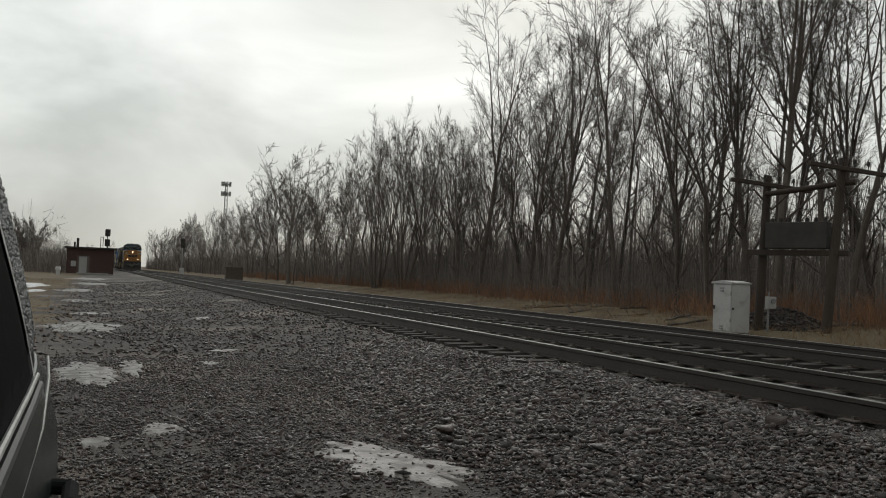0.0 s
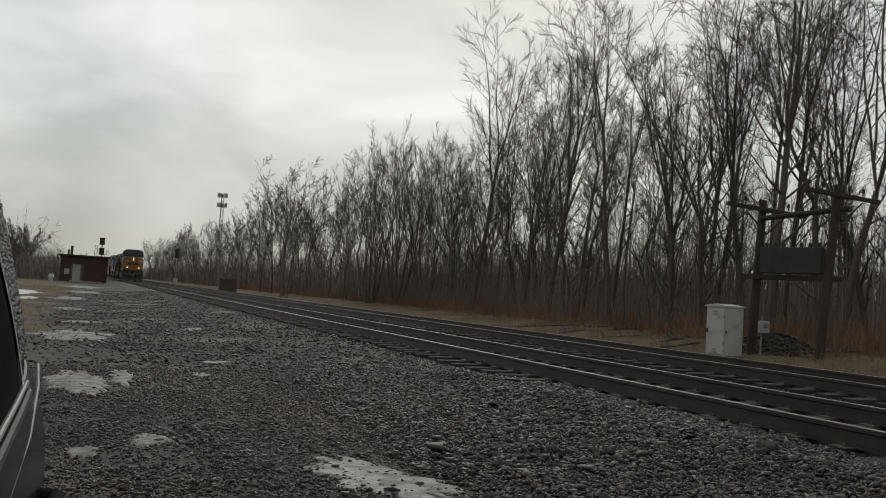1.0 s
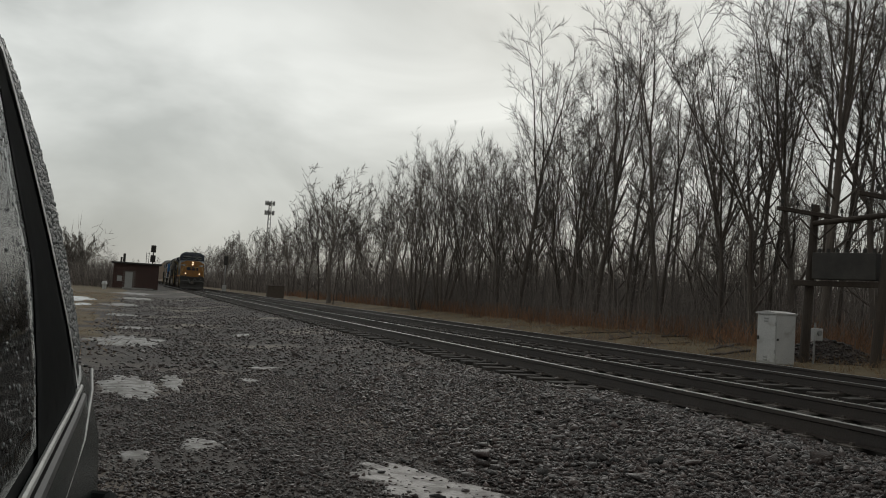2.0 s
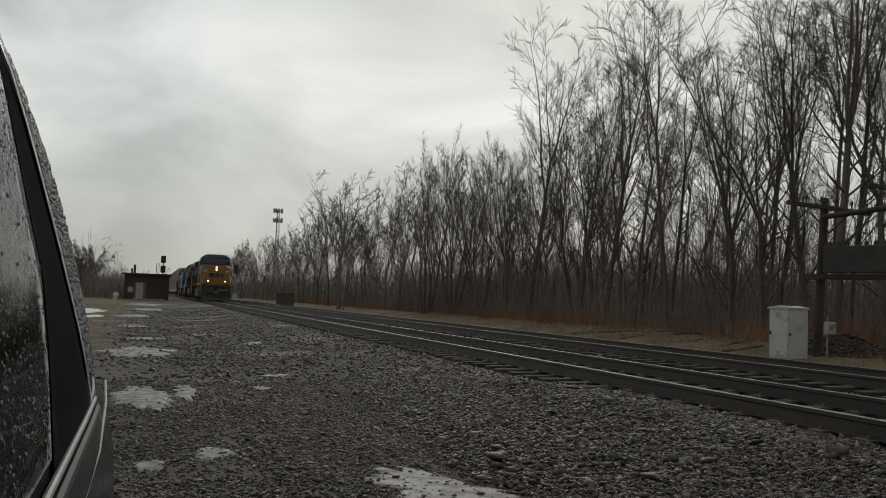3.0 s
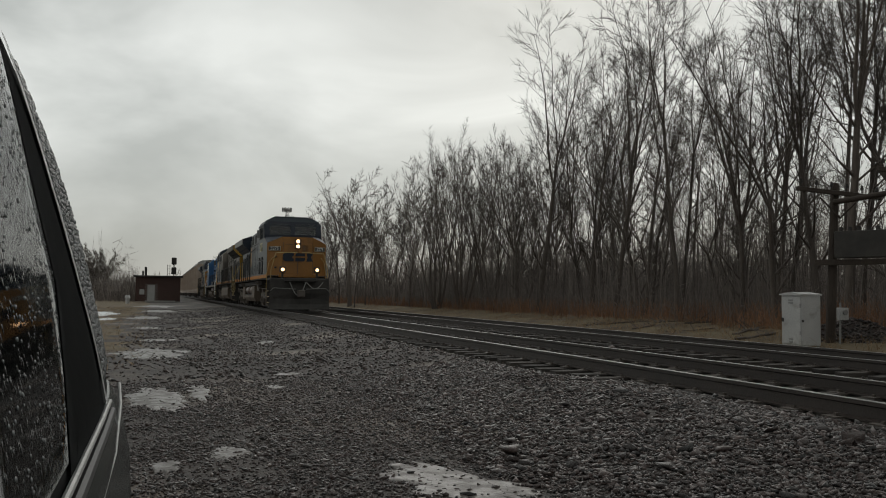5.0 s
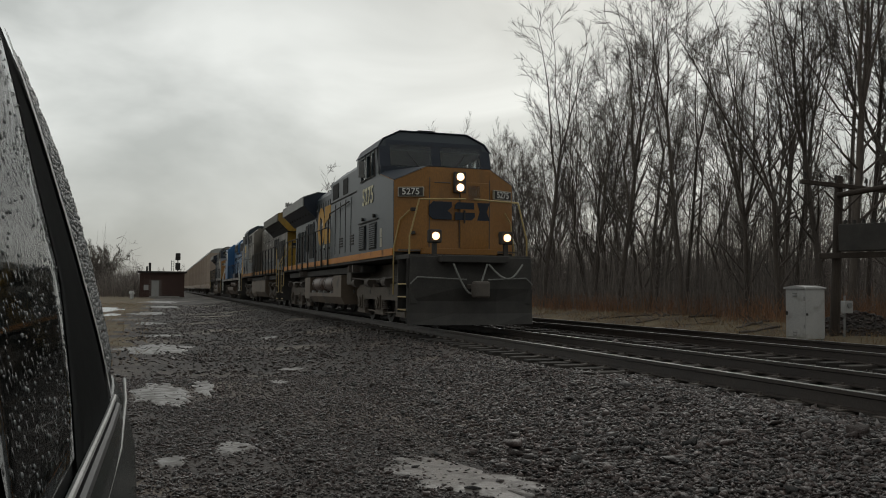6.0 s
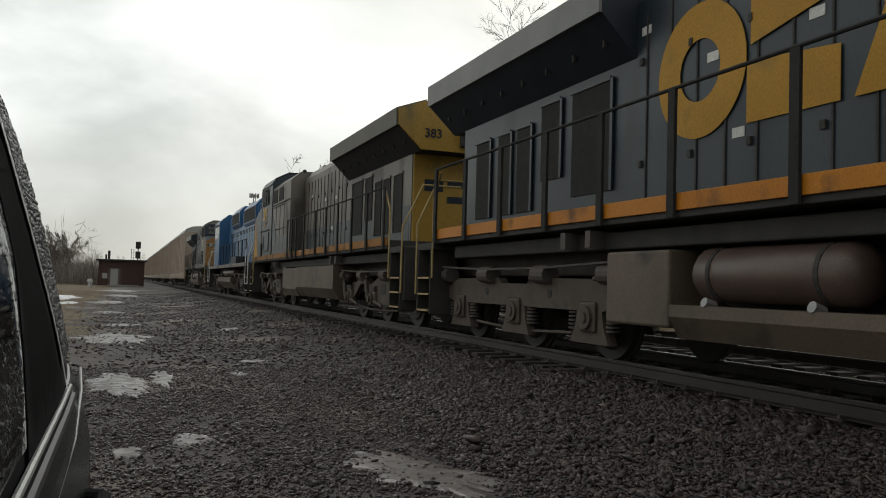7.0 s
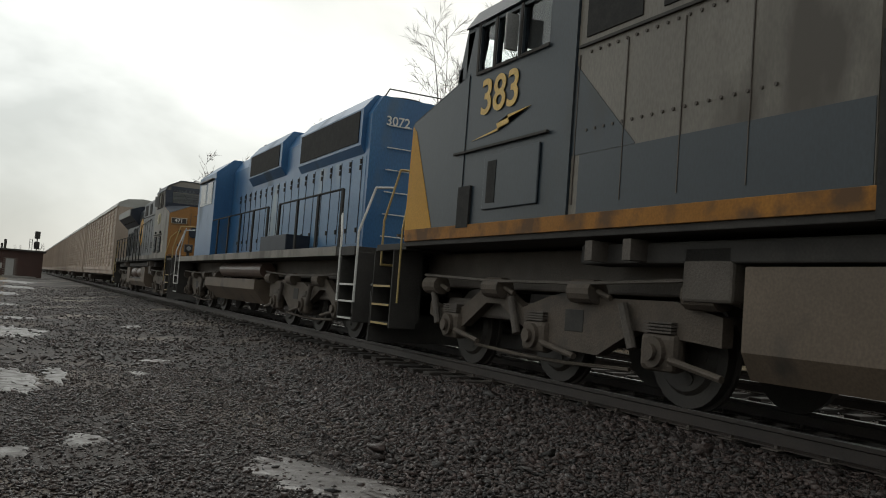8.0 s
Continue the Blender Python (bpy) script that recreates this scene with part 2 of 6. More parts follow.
    "head": mat("lit_headlight_lens", (0.8, 0.75, 0.65), rough=0.2, glow=((1.0, 0.60, 0.30), 4.0)),
    "ditch": mat("lit_ditch_light_lens", (0.8, 0.65, 0.45), rough=0.2, glow=((1.0, 0.55, 0.26), 3.4)),
    "wheel": mat("worn_dark_wheel_steel", (0.028, 0.025, 0.022), (0.05, 0.043, 0.037), 2.0, 0.6),
    "hose": mat("grey_brake_hose", (0.16, 0.16, 0.15), rough=0.6),
    "steel": mat("galvanised_steel", (0.25, 0.25, 0.25), (0.33, 0.33, 0.32), 2.0, 0.5, 0.4),
}


# ---- mesh helpers ----
def part(name, bm, material, parent=None, label="", smooth=False):
    me = bpy.data.meshes.new(name)
    bm.normal_update()
    bm.to_mesh(me)
    bm.free()
    if smooth:
        me.polygons.foreach_set("use_smooth", [True] * len(me.polygons))
    me.materials.append(M[material] if isinstance(material, str) else material)
    ob = new(name, me)
    if parent:
        ob.parent = parent
    if label:
        ob["label"] = label
    return ob


def raw(name, verts, faces, material, parent=None):
    me = bpy.data.meshes.new(name)
    me.from_pydata(verts, [], faces)
    me.update()
    me.materials.append(M[material])
    ob = new(name, me)
    if parent:
        ob.parent = parent
    return ob


def thing(name, m, label, category, group="", kind=""):
    ob = new(name)
    ob.matrix_world = m
    return tagged(ob, label, category, group, kind)


def box(bm, x0, x1, y0, y1, z0, z1, bevel=0.0):
    q = bmesh.ops.create_cube(bm, size=1.0)["verts"]
    bmesh.ops.scale(bm, vec=(x1 - x0, y1 - y0, z1 - z0), verts=q)
    bmesh.ops.translate(bm, vec=((x0 + x1) / 2, (y0 + y1) / 2, (z0 + z1) / 2), verts=q)
    if bevel:
        ed = {e for v in q for e in v.link_edges}
        bmesh.ops.bevel(bm, geom=list(ed), offset=bevel, segments=2, affect="EDGES", profile=0.5)
    return bm


def cyl(bm, a, b, r, seg=12, r2=None):
    a, b = Vector(a), Vector(b)
    d = b - a
    q = bmesh.ops.create_cone(bm, cap_ends=True, segments=seg, radius1=r, radius2=r if r2 is None else r2, depth=d.length)["verts"]
    bmesh.ops.transform(bm, matrix=Matrix.Translation((a + b) / 2) @ d.to_track_quat("Z", "Y").to_matrix().to_4x4(), verts=q)
    return bm


def tube(bm, pts, r, seg=8):
    for a, b in zip(pts, pts[1:]):
        cyl(bm, a, b, r, seg)
    for p in pts[1:-1]:
        q = bmesh.ops.create_icosphere(bm, subdivisions=1, radius=r * 1.03)["verts"]
        bmesh.ops.translate(bm, vec=p, verts=q)
    return bm


def prism(bm, poly, a, b, axis="y"):
    """Extrude a 2D outline from a to b along an axis; outline coordinates are the other two axes in order."""
    def at(p, t):
        return {"x": (t, p[0], p[1]), "y": (p[0], t, p[1]), "z": (p[0], p[1], t)}[axis]
    va = [bm.verts.new(at(p, a)) for p in poly]
    vb = [bm.verts.new(at(p, b)) for p in poly]
    bm.faces.new(va)
    bm.faces.new(vb[::-1])
    k = len(poly)
    for i in range(k):
        bm.faces.new((va[i], vb[i], vb[(i + 1) % k], va[(i + 1) % k]))
    bmesh.ops.recalc_face_normals(bm, faces=bm.faces[:])
    return bm


def loft(bm, rings, cap=True):
    vs = [[bm.verts.new(p) for p in r] for r in rings]
    for a, b in zip(vs, vs[1:]):
        k = len(a)
        for i in range(k):
            bm.faces.new((a[i], b[i], b[(i + 1) % k], a[(i + 1) % k]))
    if cap:
        bm.faces.new(vs[0])
        bm.faces.new(vs[-1][::-1])
    bmesh.ops.recalc_face_normals(bm, faces=bm.faces[:])
    return bm


def B():
    return bmesh.new()


def lettering(name, text, size, m, material, parent, extrude=0.004):
    cu = bpy.data.curves.new(name, "FONT")
    cu.body, cu.size, cu.extrude, cu.align_x, cu.align_y = text, size, extrude, "CENTER", "CENTER"
    cu.offset = size * 0.012
    tmp = new(name, cu)
    me = bpy.data.meshes.new_from_object(tmp.evaluated_get(bpy.context.evaluated_depsgraph_get()))
    bpy.data.objects.remove(tmp)
    me.materials.clear()
    me.materials.append(M[material])
    ob = new(name, me)
    ob.parent = parent
    ob.matrix_basis = m
    return ob


# ---- ground: one sheet with the ballast bank in it ----
RAIL = 0.45            # height of the rail heads over the gravel lot
TRACKS = (0.0, 4.03)   # centres of the two tracks


def bank(x):
    pts = ((-4.3, 0.0), (-3.4, 0.08), (-1.75, 0.24), (-1.3, 0.215), (5.4, 0.215), (5.8, 0.24), (7.4, 0.03), (9.5, 0.02), (11.0, 0.22), (13.0, 0.42), (30.0, 0.45), (50.0, 0.0))
    if x <= pts[0][0] or x >= pts[-1][0]:
        return 0.0
    for (a, za), (b, zb) in zip(pts, pts[1:]):
        if a <= x <= b:
            return za + (zb - za) * (x - a) / (b - a)
    return 0.0


def bump_z(x, y):
    if abs(x) > 60 or y > 160 or y < -40:
        return 0.0
    flat = 0.25 if -1.9 < x < 5.9 else 1.0
    return flat * (0.03 * noise.noise((x * 0.5, y * 0.4, 0.0)) + 0.014 * noise.noise((x * 1.7, y * 1.5, 4.0)))


def ground_z(x, y):
    ramp = max(0.0, min(1.0, (x + 2.7) / 1.1, (-0.7 - x) / 0.3, y / 1.0, (11.5 - y) / 2.0))
    litter = 0.0
    if 9.5 < x < 17 and 5 < y < 75:
        litter = 0.16 * min(1.0, x - 9.5) * max(-0.3, noise.noise((x * 0.55, y * 0.45, 2.0)))
    return bank(x) + bump_z(x, y) + 0.045 * ramp * ramp * (3 - 2 * ramp) + litter


def axis(spans):
    out = []
    for a, b, step in spans:
        out += list(np.arange(a, b - 1e-6, step))
    return out + [spans[-1][1]]


def build_ground():
    xs = axis([(-2500, -300, 550), (-300, -40, 65), (-40, -12, 3.5), (-12, 8, 0.25), (8, 16, 0.4), (16, 40, 2), (40, 300, 65), (300, 2500, 550)])
    ys = axis([(-2500, -100, 600), (-100, -10, 15), (-10, 3, 0.5), (3, 24, 0.3), (24, 60, 1.2), (60, 200, 7), (200, 600, 50), (600, 3000, 600)])
    verts = [(x, y, ground_z(x, y)) for y in ys for x in xs]
    nx = len(xs)
    faces, mats = [], []
    for j in range(len(ys) - 1):
        for i in range(nx - 1):
            faces.append((j * nx + i, j * nx + i + 1, (j + 1) * nx + i + 1, (j + 1) * nx + i))
            x = (xs[i] + xs[i + 1]) / 2
            y = (ys[j] + ys[j + 1]) / 2
            wob = 0.9 * noise.noise((x * 0.15, y * 0.12, 9.0)) + 0.7 * noise.noise((x * 0.9, y * 0.8, 2.0))
            mats.append(1 if (7.3 < x + wob < 13.4 or x < (-8.4 if y < 20 else -7.7) + wob - 0.004 * y) else 2 if x >= 13.4 - wob else 0)
    ob = raw("ground", verts, faces, "gravel")
    for k in ("grass", "soil"):
        ob.data.materials.append(M[k])
    ob.data.polygons.foreach_set("material_index", mats)
    ob.data.polygons.foreach_set("use_smooth", [True] * len(mats))
    return tagged(ob, "wet dark gravel lot and ballast bank beside dead grass", "ground", kind="structure")


build_ground()

# frozen puddles: centre, half sizes, turn
PUDDLES = [
    (-4.55, 5.75, 0.36, 0.95, 20), (-6.7, 19.3, 0.8, 1.8, 0), (-6.58, 11.2, 0.36, 1.35, 4), (-6.06, 11.7, 0.16, 0.8, 0), (-6.0, 7.2, 0.17, 0.34, 0),
    (-6.5, 6.7, 0.14, 0.24, 0), (-4.55, 14.2, 0.26, 0.22, 0), (-5.0, 12.2, 0.12, 0.3, 0), (-3.95, 22.5, 0.26, 0.5, 0), (-6.6, 24.6, 0.5, 0.7, 0),
    (-7.0, 33.0, 0.6, 1.6, 0), (-7.4, 46.0, 0.9, 2.6, 0), (-6.6, 62.0, 1.1, 4.0, 0), (-7.0, 84.0, 1.5, 6.0, 0),
]


def in_puddle(x, y, grow=1.0):
    for cx, cy, a, b, turn in PUDDLES:
        c, s = math.cos(radians(turn)), math.sin(radians(turn))
        u, v = (c * (x - cx) + s * (y - cy)) / a, (-s * (x - cx) + c * (y - cy)) / b
        ang = math.atan2(v, u)
        edge = 1 + 0.42 * noise.noise((2.1 * math.cos(ang) + cx, 2.1 * math.sin(ang) + cy, 0.0)) + 0.34 * noise.noise((5 * math.cos(ang), 5 * math.sin(ang), cy)) + 0.16 * noise.noise((14 * math.cos(ang), 14 * math.sin(ang), cy))
        if math.hypot(u, v) < edge * grow:
            return True
    return False


def build_puddles():
    for cx, cy, a, b, turn in PUDDLES:
        c, s = math.cos(radians(turn)), math.sin(radians(turn))
        bm = B()
        seg, rings = 110, 5
        mid = bm.verts.new((cx, cy, ground_z(cx, cy) + 0.010))
        last = None
        for r in range(1, rings + 1):
            ring = []
            for i in range(seg):
                ang = 2 * math.pi * i / seg
                edge = 1 + 0.42 * noise.noise((2.1 * math.cos(ang) + cx, 2.1 * math.sin(ang) + cy, 0.0)) + 0.34 * noise.noise((5 * math.cos(ang), 5 * math.sin(ang), cy)) + 0.16 * noise.noise((14 * math.cos(ang), 14 * math.sin(ang), cy))
                k = edge * r / rings
                u, v = a * k * math.cos(ang), b * k * math.sin(ang)
                x, y = cx + c * u - s * v, cy + s * u + c * v
                ring.append(bm.verts.new((x, y, ground_z(x, y) + (0.009 if r < rings else -0.012))))
            for i in range(seg):
                j = (i + 1) % seg
                bm.faces.new((last[i], ring[i], ring[j], last[j]) if last else (mid, ring[i], ring[j]))
            last = ring
        ob = part("puddle", bm, "puddle", smooth=True)
        tagged(ob, "pale frozen puddle of slush in the dark gravel", "puddle", "puddles on the lot", "structure")


build_puddles()


# ---- loose ballast stones ----
def build_stones(name, count, region, sizes, seed, keep, height=None):
    rng = np.random.default_rng(seed)
    ico = np.array([(1, 0.1, 0), (-1, -0.1, 0), (0.1, 1, 0.1), (-0.1, -1, 0.1), (0.15, 0.1, 0.9), (-0.1, 0.1, -0.9)]) * 1.12
    tri = np.array([(0, 2, 4), (2, 1, 4), (1, 3, 4), (3, 0, 4), (2, 0, 5), (1, 2, 5), (3, 1, 5), (0, 3, 5)])
    x0, x1, y0, y1 = region
    xy = rng.uniform((x0, y0), (x1, y1), (count, 2))
    xy = np.array([p for p in xy if keep(*p)])
    n = len(xy)
    z = np.array([(height or ground_z)(*p) for p in xy])
    s = rng.lognormal(math.log(sizes[0]), sizes[1], n)
    v = ico[None] * (1 + rng.uniform(-0.42, 0.42, (n, 6, 1))) * rng.uniform(0.5, 1.35, (n, 1, 3)) + rng.uniform(-0.25, 0.25, (n, 6, 3))
    q = rng.normal(size=(n, 4))
    q /= np.linalg.norm(q, axis=1)[:, None]
    w, i, j, k = q.T
    rot = np.stack([1 - 2 * (j * j + k * k), 2 * (i * j - k * w), 2 * (i * k + j * w), 2 * (i * j + k * w), 1 - 2 * (i * i + k * k), 2 * (j * k - i * w),
                    2 * (i * k - j * w), 2 * (j * k + i * w), 1 - 2 * (i * i + j * j)], 1).reshape(n, 3, 3)
    v = np.einsum("nij,nvj->nvi", rot, v) * s[:, None, None] * 0.5
    v[:, :, 2] *= 0.65
    v += np.concatenate([xy, (z + 0.16 * s)[:, None]], 1)[:, None, :]
    f = (tri[None] + 6 * np.arange(n)[:, None, None]).reshape(-1, 3)
    me = bpy.data.meshes.new(name)
    me.vertices.add(n * 6)
    me.vertices.foreach_set("co", v.reshape(-1))
    me.loops.add(len(f) * 3)
    me.loops.foreach_set("vertex_index", f.reshape(-1).astype(np.int32))
    me.polygons.add(len(f))
    me.polygons.foreach_set("loop_start", np.arange(0, len(f) * 3, 3, dtype=np.int32))
    me.update(calc_edges=True)
    me.materials.append(M["stone"])
    return tagged(new(name, me), "loose grey crushed stone over the lot and the bank", "gravel", kind="stuff")


def lot_density(x, y):
    if random.random() > min(1.0, (y - 1.5) / 1.5, (x + 7.65) / 0.4):
        return False
    if x > -1.42 and y > 9.0 + 2.0 * noise.noise((y * 0.6, 0.0, 0.0)):
        return False
    if in_puddle(x, y, 1.0) and random.random() < (0.84 if in_puddle(x, y, 0.7) else 0.45):
        return False
    worn = noise.noise((x * 0.8, y * 0.5, 2.0)) + 0.35 * min(1.0, (x + 6.6) / 1.5)
    return worn > 0.0 or random.random() < 0.42


random.seed(4)
build_stones("gravel_lot", 68000, (-7.6, -3.9, 1.6, 13.0), (0.022, 0.38), 1, lot_density)
build_stones("gravel_bank", 63000, (-4.3, -0.95, 1.6, 13.0), (0.036, 0.34), 11, lambda x, y: lot_density(x, y) and random.random() < (x + 4.3) / 0.8)
build_stones("gravel_middle", 42000, (-7.9, -0.95, 13.0, 70.0), (0.045, 0.35), 2, lambda x, y: lot_density(x, y) and random.random() < min(1.0, 17.0 / y))
build_stones("gravel_between_rails", 9000, (-1.5, 7.2, 6.0, 45.0), (0.055, 0.3), 3, lambda x, y: min(abs(abs(x - c) - 0.75) for c in TRACKS) > 0.16)


# ---- the two tracks ----
def rail_mesh(parent, x):
    bm = B()
    prism(bm, [(x - 0.075, 0.28), (x + 0.075, 0.28), (x + 0.075, 0.293), (x + 0.012, 0.305), (x + 0.010, 0.40), (x + 0.036, 0.412), (x + 0.036, 0.446),
               (x - 0.036, 0.446), (x - 0.036, 0.412), (x - 0.010, 0.40), (x - 0.012, 0.305), (x - 0.075, 0.293)], -120, 900)
    ob = part("rail", bm, "rail", parent)
    part("rail_head", box(B(), x - 0.034, x + 0.034, -120, 900, 0.4465, RAIL), "railtop", ob, "polished running surface")
    return ob


def build_track(cx, y0, y1, label):
    tr = thing("railway_track", Matrix(), label, "railway track", "tracks", "structure")
    for sx in (-0.755, 0.755):
        rail_mesh(tr, cx + sx)
    bm = box(B(), -1.3, 1.3, -0.115, 0.115, 0.10, 0.279, 0.012)
    first = part("tie", bm, "tie", tr)
    y, k = y0, 0
    fast = B()
    rng = random.Random(7)
    while y < y1:
        ob = first if k == 0 else new("tie", first.data)
        ob.parent = tr
        ob.matrix_basis = pose(cx + rng.uniform(-0.05, 0.05), y, rng.uniform(-0.012, 0.004), 0, 0, rng.uniform(-1.6, 1.6))
        for sx in (-0.755, 0.755):
            x = cx + sx
            box(fast, x - 0.17, x + 0.17, y - 0.09, y + 0.09, 0.277, 0.288)
            for px in (-0.1, 0.1):
                box(fast, x + px - 0.016, x + px + 0.016, y - 0.03, y + 0.0, 0.288, 0.315)
            box(fast, x - 0.05, x + 0.05, y + 0.12, y + 0.15, 0.25, 0.30)
        k += 1
        y += 0.52 + rng.uniform(-0.03, 0.03)
    tagged(part("rail_fastenings", fast, "spike", tr), kind="stuff")
    rest = B()
    while y < y1 + 90:
        box(rest, cx - 1.3, cx + 1.3, y - 0.115, y + 0.115, 0.10, 0.279)
        y += 0.52
    tagged(part("far_ties", rest, "tie", tr), kind="stuff")


build_track(TRACKS[0], 1.0, 120.0, "main track with polished rails on weathered wooden ties")
build_track(TRACKS[1], 1.0, 90.0, "second track with dull rails beyond the main track")


# ---- bare winter trees ----
def tubes(name, lines, material, parent):
    """lines: (points, radii, sides), each a tapered limb."""
    V, Fc = [], []
    for pts, rad, sides in lines:
        base = len(V)
        for i, p in enumerate(pts):
            d = (pts[min(i + 1, len(pts) - 1)] - pts[max(i - 1, 0)])
            d = d.normalized() if d.length > 1e-6 else Vector((0, 0, 1))
            u = d.orthogonal().normalized()
            w = d.cross(u)
            for s in range(sides):
                a = 2 * math.pi * s / sides
                V.append(p + (u * math.cos(a) + w * math.sin(a)) * rad[i])
        if rad[-1] == 0.0:
            # a pointed tip
            del V[-sides:]
            V.append(pts[-1])
            for s in range(sides):
                Fc.append((base + (len(pts) - 2) * sides + s, base + (len(pts) - 2) * sides + (s + 1) % sides, len(V) - 1))
        for i in range(len(pts) - (2 if rad[-1] == 0.0 else 1)):
            for s in range(sides):
                t = (s + 1) % sides
                Fc.append((base + i * sides + s, base + i * sides + t, base + (i + 1) * sides + t, base + (i + 1) * sides + s))
    ob = raw(name, V, Fc, material, parent)
    ob.data.polygons.foreach_set("use_smooth", [True] * len(Fc))
    return ob


def limb(rng, p, d, length, r, segs, wander, lift, taper=0.25):
    pts, rad = [p.copy()], [r]
    d = d.normalized()
    for i in range(segs):
        d = (d + Vector((rng.gauss(0, wander), rng.gauss(0, wander), rng.gauss(0, wander * 0.6) + lift))).normalized()
        p = p + d * (length / segs)
        pts.append(p.copy())
        rad.append(r * (1 - (1 - taper) * (i + 1) / segs) if taper or i < segs - 1 else 0.0)
    return pts, rad


def along(pts, rad, f):
    k = min(int(f * (len(pts) - 1)), len(pts) - 2)
    g = f * (len(pts) - 1) - k
    return pts[k].lerp(pts[k + 1], g), rad[k] * (1 - g) + rad[k + 1] * g, (pts[k + 1] - pts[k]).normalized()


def spread_dir(rng, d, angle):
    u = d.orthogonal().normalized()
    u.rotate(Matrix.Rotation(rng.uniform(0, 2 * math.pi), 3, d))
    return (d * math.cos(angle) + u * math.sin(angle)).normalized()


def make_tree(seed, height, girth, stems=1, fork=0.5, leaders=3, spread=20, side=6, limbs=8, twigs=6, fine=4, low=0.35, limb_angle=38, reach=0.2, lean=0.0,
              twig_r=0.0056, lift=0.085, splay=0.2):
    """Stems that fork into rising leaders; limbs, twigs and fine twigs turn upwards towards a rounded crown."""
    rng = random.Random(seed)
    top = thing("tree", Matrix(), "bare leafless winter tree with dark wet bark at the wood's edge", "tree", "bare trees along the track")
    big, small = [], []

    def clothe(pts, rad, count, f0, f1, length, angle):
        for i in range(count):
            f = f0 + (f1 - f0) * (i + rng.random()) / count
            p, r, d = along(pts, rad, f)
            ln = length * rng.uniform(0.7, 1.15) * (1.1 - 0.5 * f)
            lp, lr = limb(rng, p, spread_dir(rng, d, radians(angle + rng.uniform(-11, 13))), ln, max(min(r * 0.5, 0.06), 0.012), 5, 0.10, lift, 0.2)
            big.append((lp, lr, 4))
            for j in range(twigs):
                g = 0.18 + 0.8 * (j + rng.random()) / twigs
                p2, r2, d2 = along(lp, lr, g)
                bp, br = limb(rng, p2, spread_dir(rng, d2, radians(rng.uniform(24, 50))), ln * rng.uniform(0.24, 0.44) * (1.15 - 0.45 * g), max(r2 * 0.5, twig_r * 1.6), 2, 0.15, lift, 0.0)
                small.append((bp, br, 3))
                for k in range(fine):
                    h = 0.25 + 0.75 * (k + rng.random()) / fine
                    p3, r3, d3 = along(bp, br, min(h, 0.999))
                    tp, tr = limb(rng, p3, spread_dir(rng, d3, radians(rng.uniform(14, 42))), rng.uniform(0.22, 0.6), twig_r * 1.35, 1, 0.1, 0.16, 0.0)
                    small.append((tp, tr, 3))

    for s in range(stems):
        a = 2 * math.pi * s / max(1, stems) + rng.uniform(-0.5, 0.5)
        tilt = 0.0 if stems == 1 else rng.uniform(0.4, 1.0) * splay
        d0 = Vector((math.cos(a) * tilt + lean, math.sin(a) * tilt, 1))
        p0 = Vector((math.cos(a) * 0.22, math.sin(a) * 0.22, -0.2)) if stems > 1 else Vector((0, 0, -0.2))
        hh = height * (1 if s == 0 else rng.uniform(0.82, 1.0))
        tp, tr = limb(rng, p0, d0, hh * fork, girth, 7, 0.04, 0.02, 0.62)
        tr[0] *= 1.35
        big.append((tp, tr, 8))
        clothe(tp, tr, side, low, 0.98, hh * reach, limb_angle + 8)
        for k in range(leaders):
            dd = spread_dir(rng, (tp[-1] - tp[-2]).normalized(), radians(spread * rng.uniform(0.45, 1.25)))
            lp, lr = limb(rng, tp[-1], dd, hh * (1 - fork) * rng.uniform(0.85, 1.02), tr[-1] * rng.uniform(0.55, 0.8), 8, 0.075, lift * 0.5, 0.14)
            big.append((lp, lr, 6))
            clothe(lp, lr, limbs, 0.1, 0.98, hh * reach, limb_angle)
    tubes("trunk", big, "bark", top)
    tubes("crown", small, "twig", top)
    return top


# kinds: tall edge tree, slim straight tree, multi-stem vase, forked tree, broad open tree, far tree
KINDS = {
    "tall": make_tree(11, 14, 0.14, fork=0.44, leaders=4, spread=24, side=7, limbs=9, twigs=8, fine=6, limb_angle=44, reach=0.21),
    "slim": make_tree(12, 14, 0.095, fork=0.58, leaders=3, spread=20, side=8, limbs=8, twigs=8, fine=6, low=0.35, limb_angle=44, reach=0.17),
    "fan": make_tree(13, 12, 0.085, stems=7, fork=0.32, leaders=3, spread=16, side=1, limbs=6, twigs=6, fine=5, low=0.6, limb_angle=30, reach=0.19, splay=0.36, lift=0.13),
    "fork": make_tree(14, 12, 0.115, stems=2, fork=0.36, leaders=4, spread=28, side=5, limbs=8, twigs=7, fine=5, low=0.25, limb_angle=46, reach=0.22, splay=0.28),
    "broad": make_tree(25, 14.0, 0.2, fork=0.36, leaders=5, spread=33, side=2, limbs=8, twigs=8, fine=5, low=0.7, limb_angle=50, reach=0.25, twig_r=0.013),
    "far": make_tree(16, 12.5, 0.10, fork=0.34, leaders=4, spread=30, side=4, limbs=7, twigs=6, fine=4, low=0.2, limb_angle=44, reach=0.23, twig_r=0.014),
    "scrub": make_tree(17, 8.5, 0.08, stems=4, fork=0.3, leaders=3, spread=30, side=2, limbs=5, twigs=5, fine=3, low=0.2, limb_angle=42, reach=0.2, twig_r=0.028, splay=0.4),
}
USED = set()


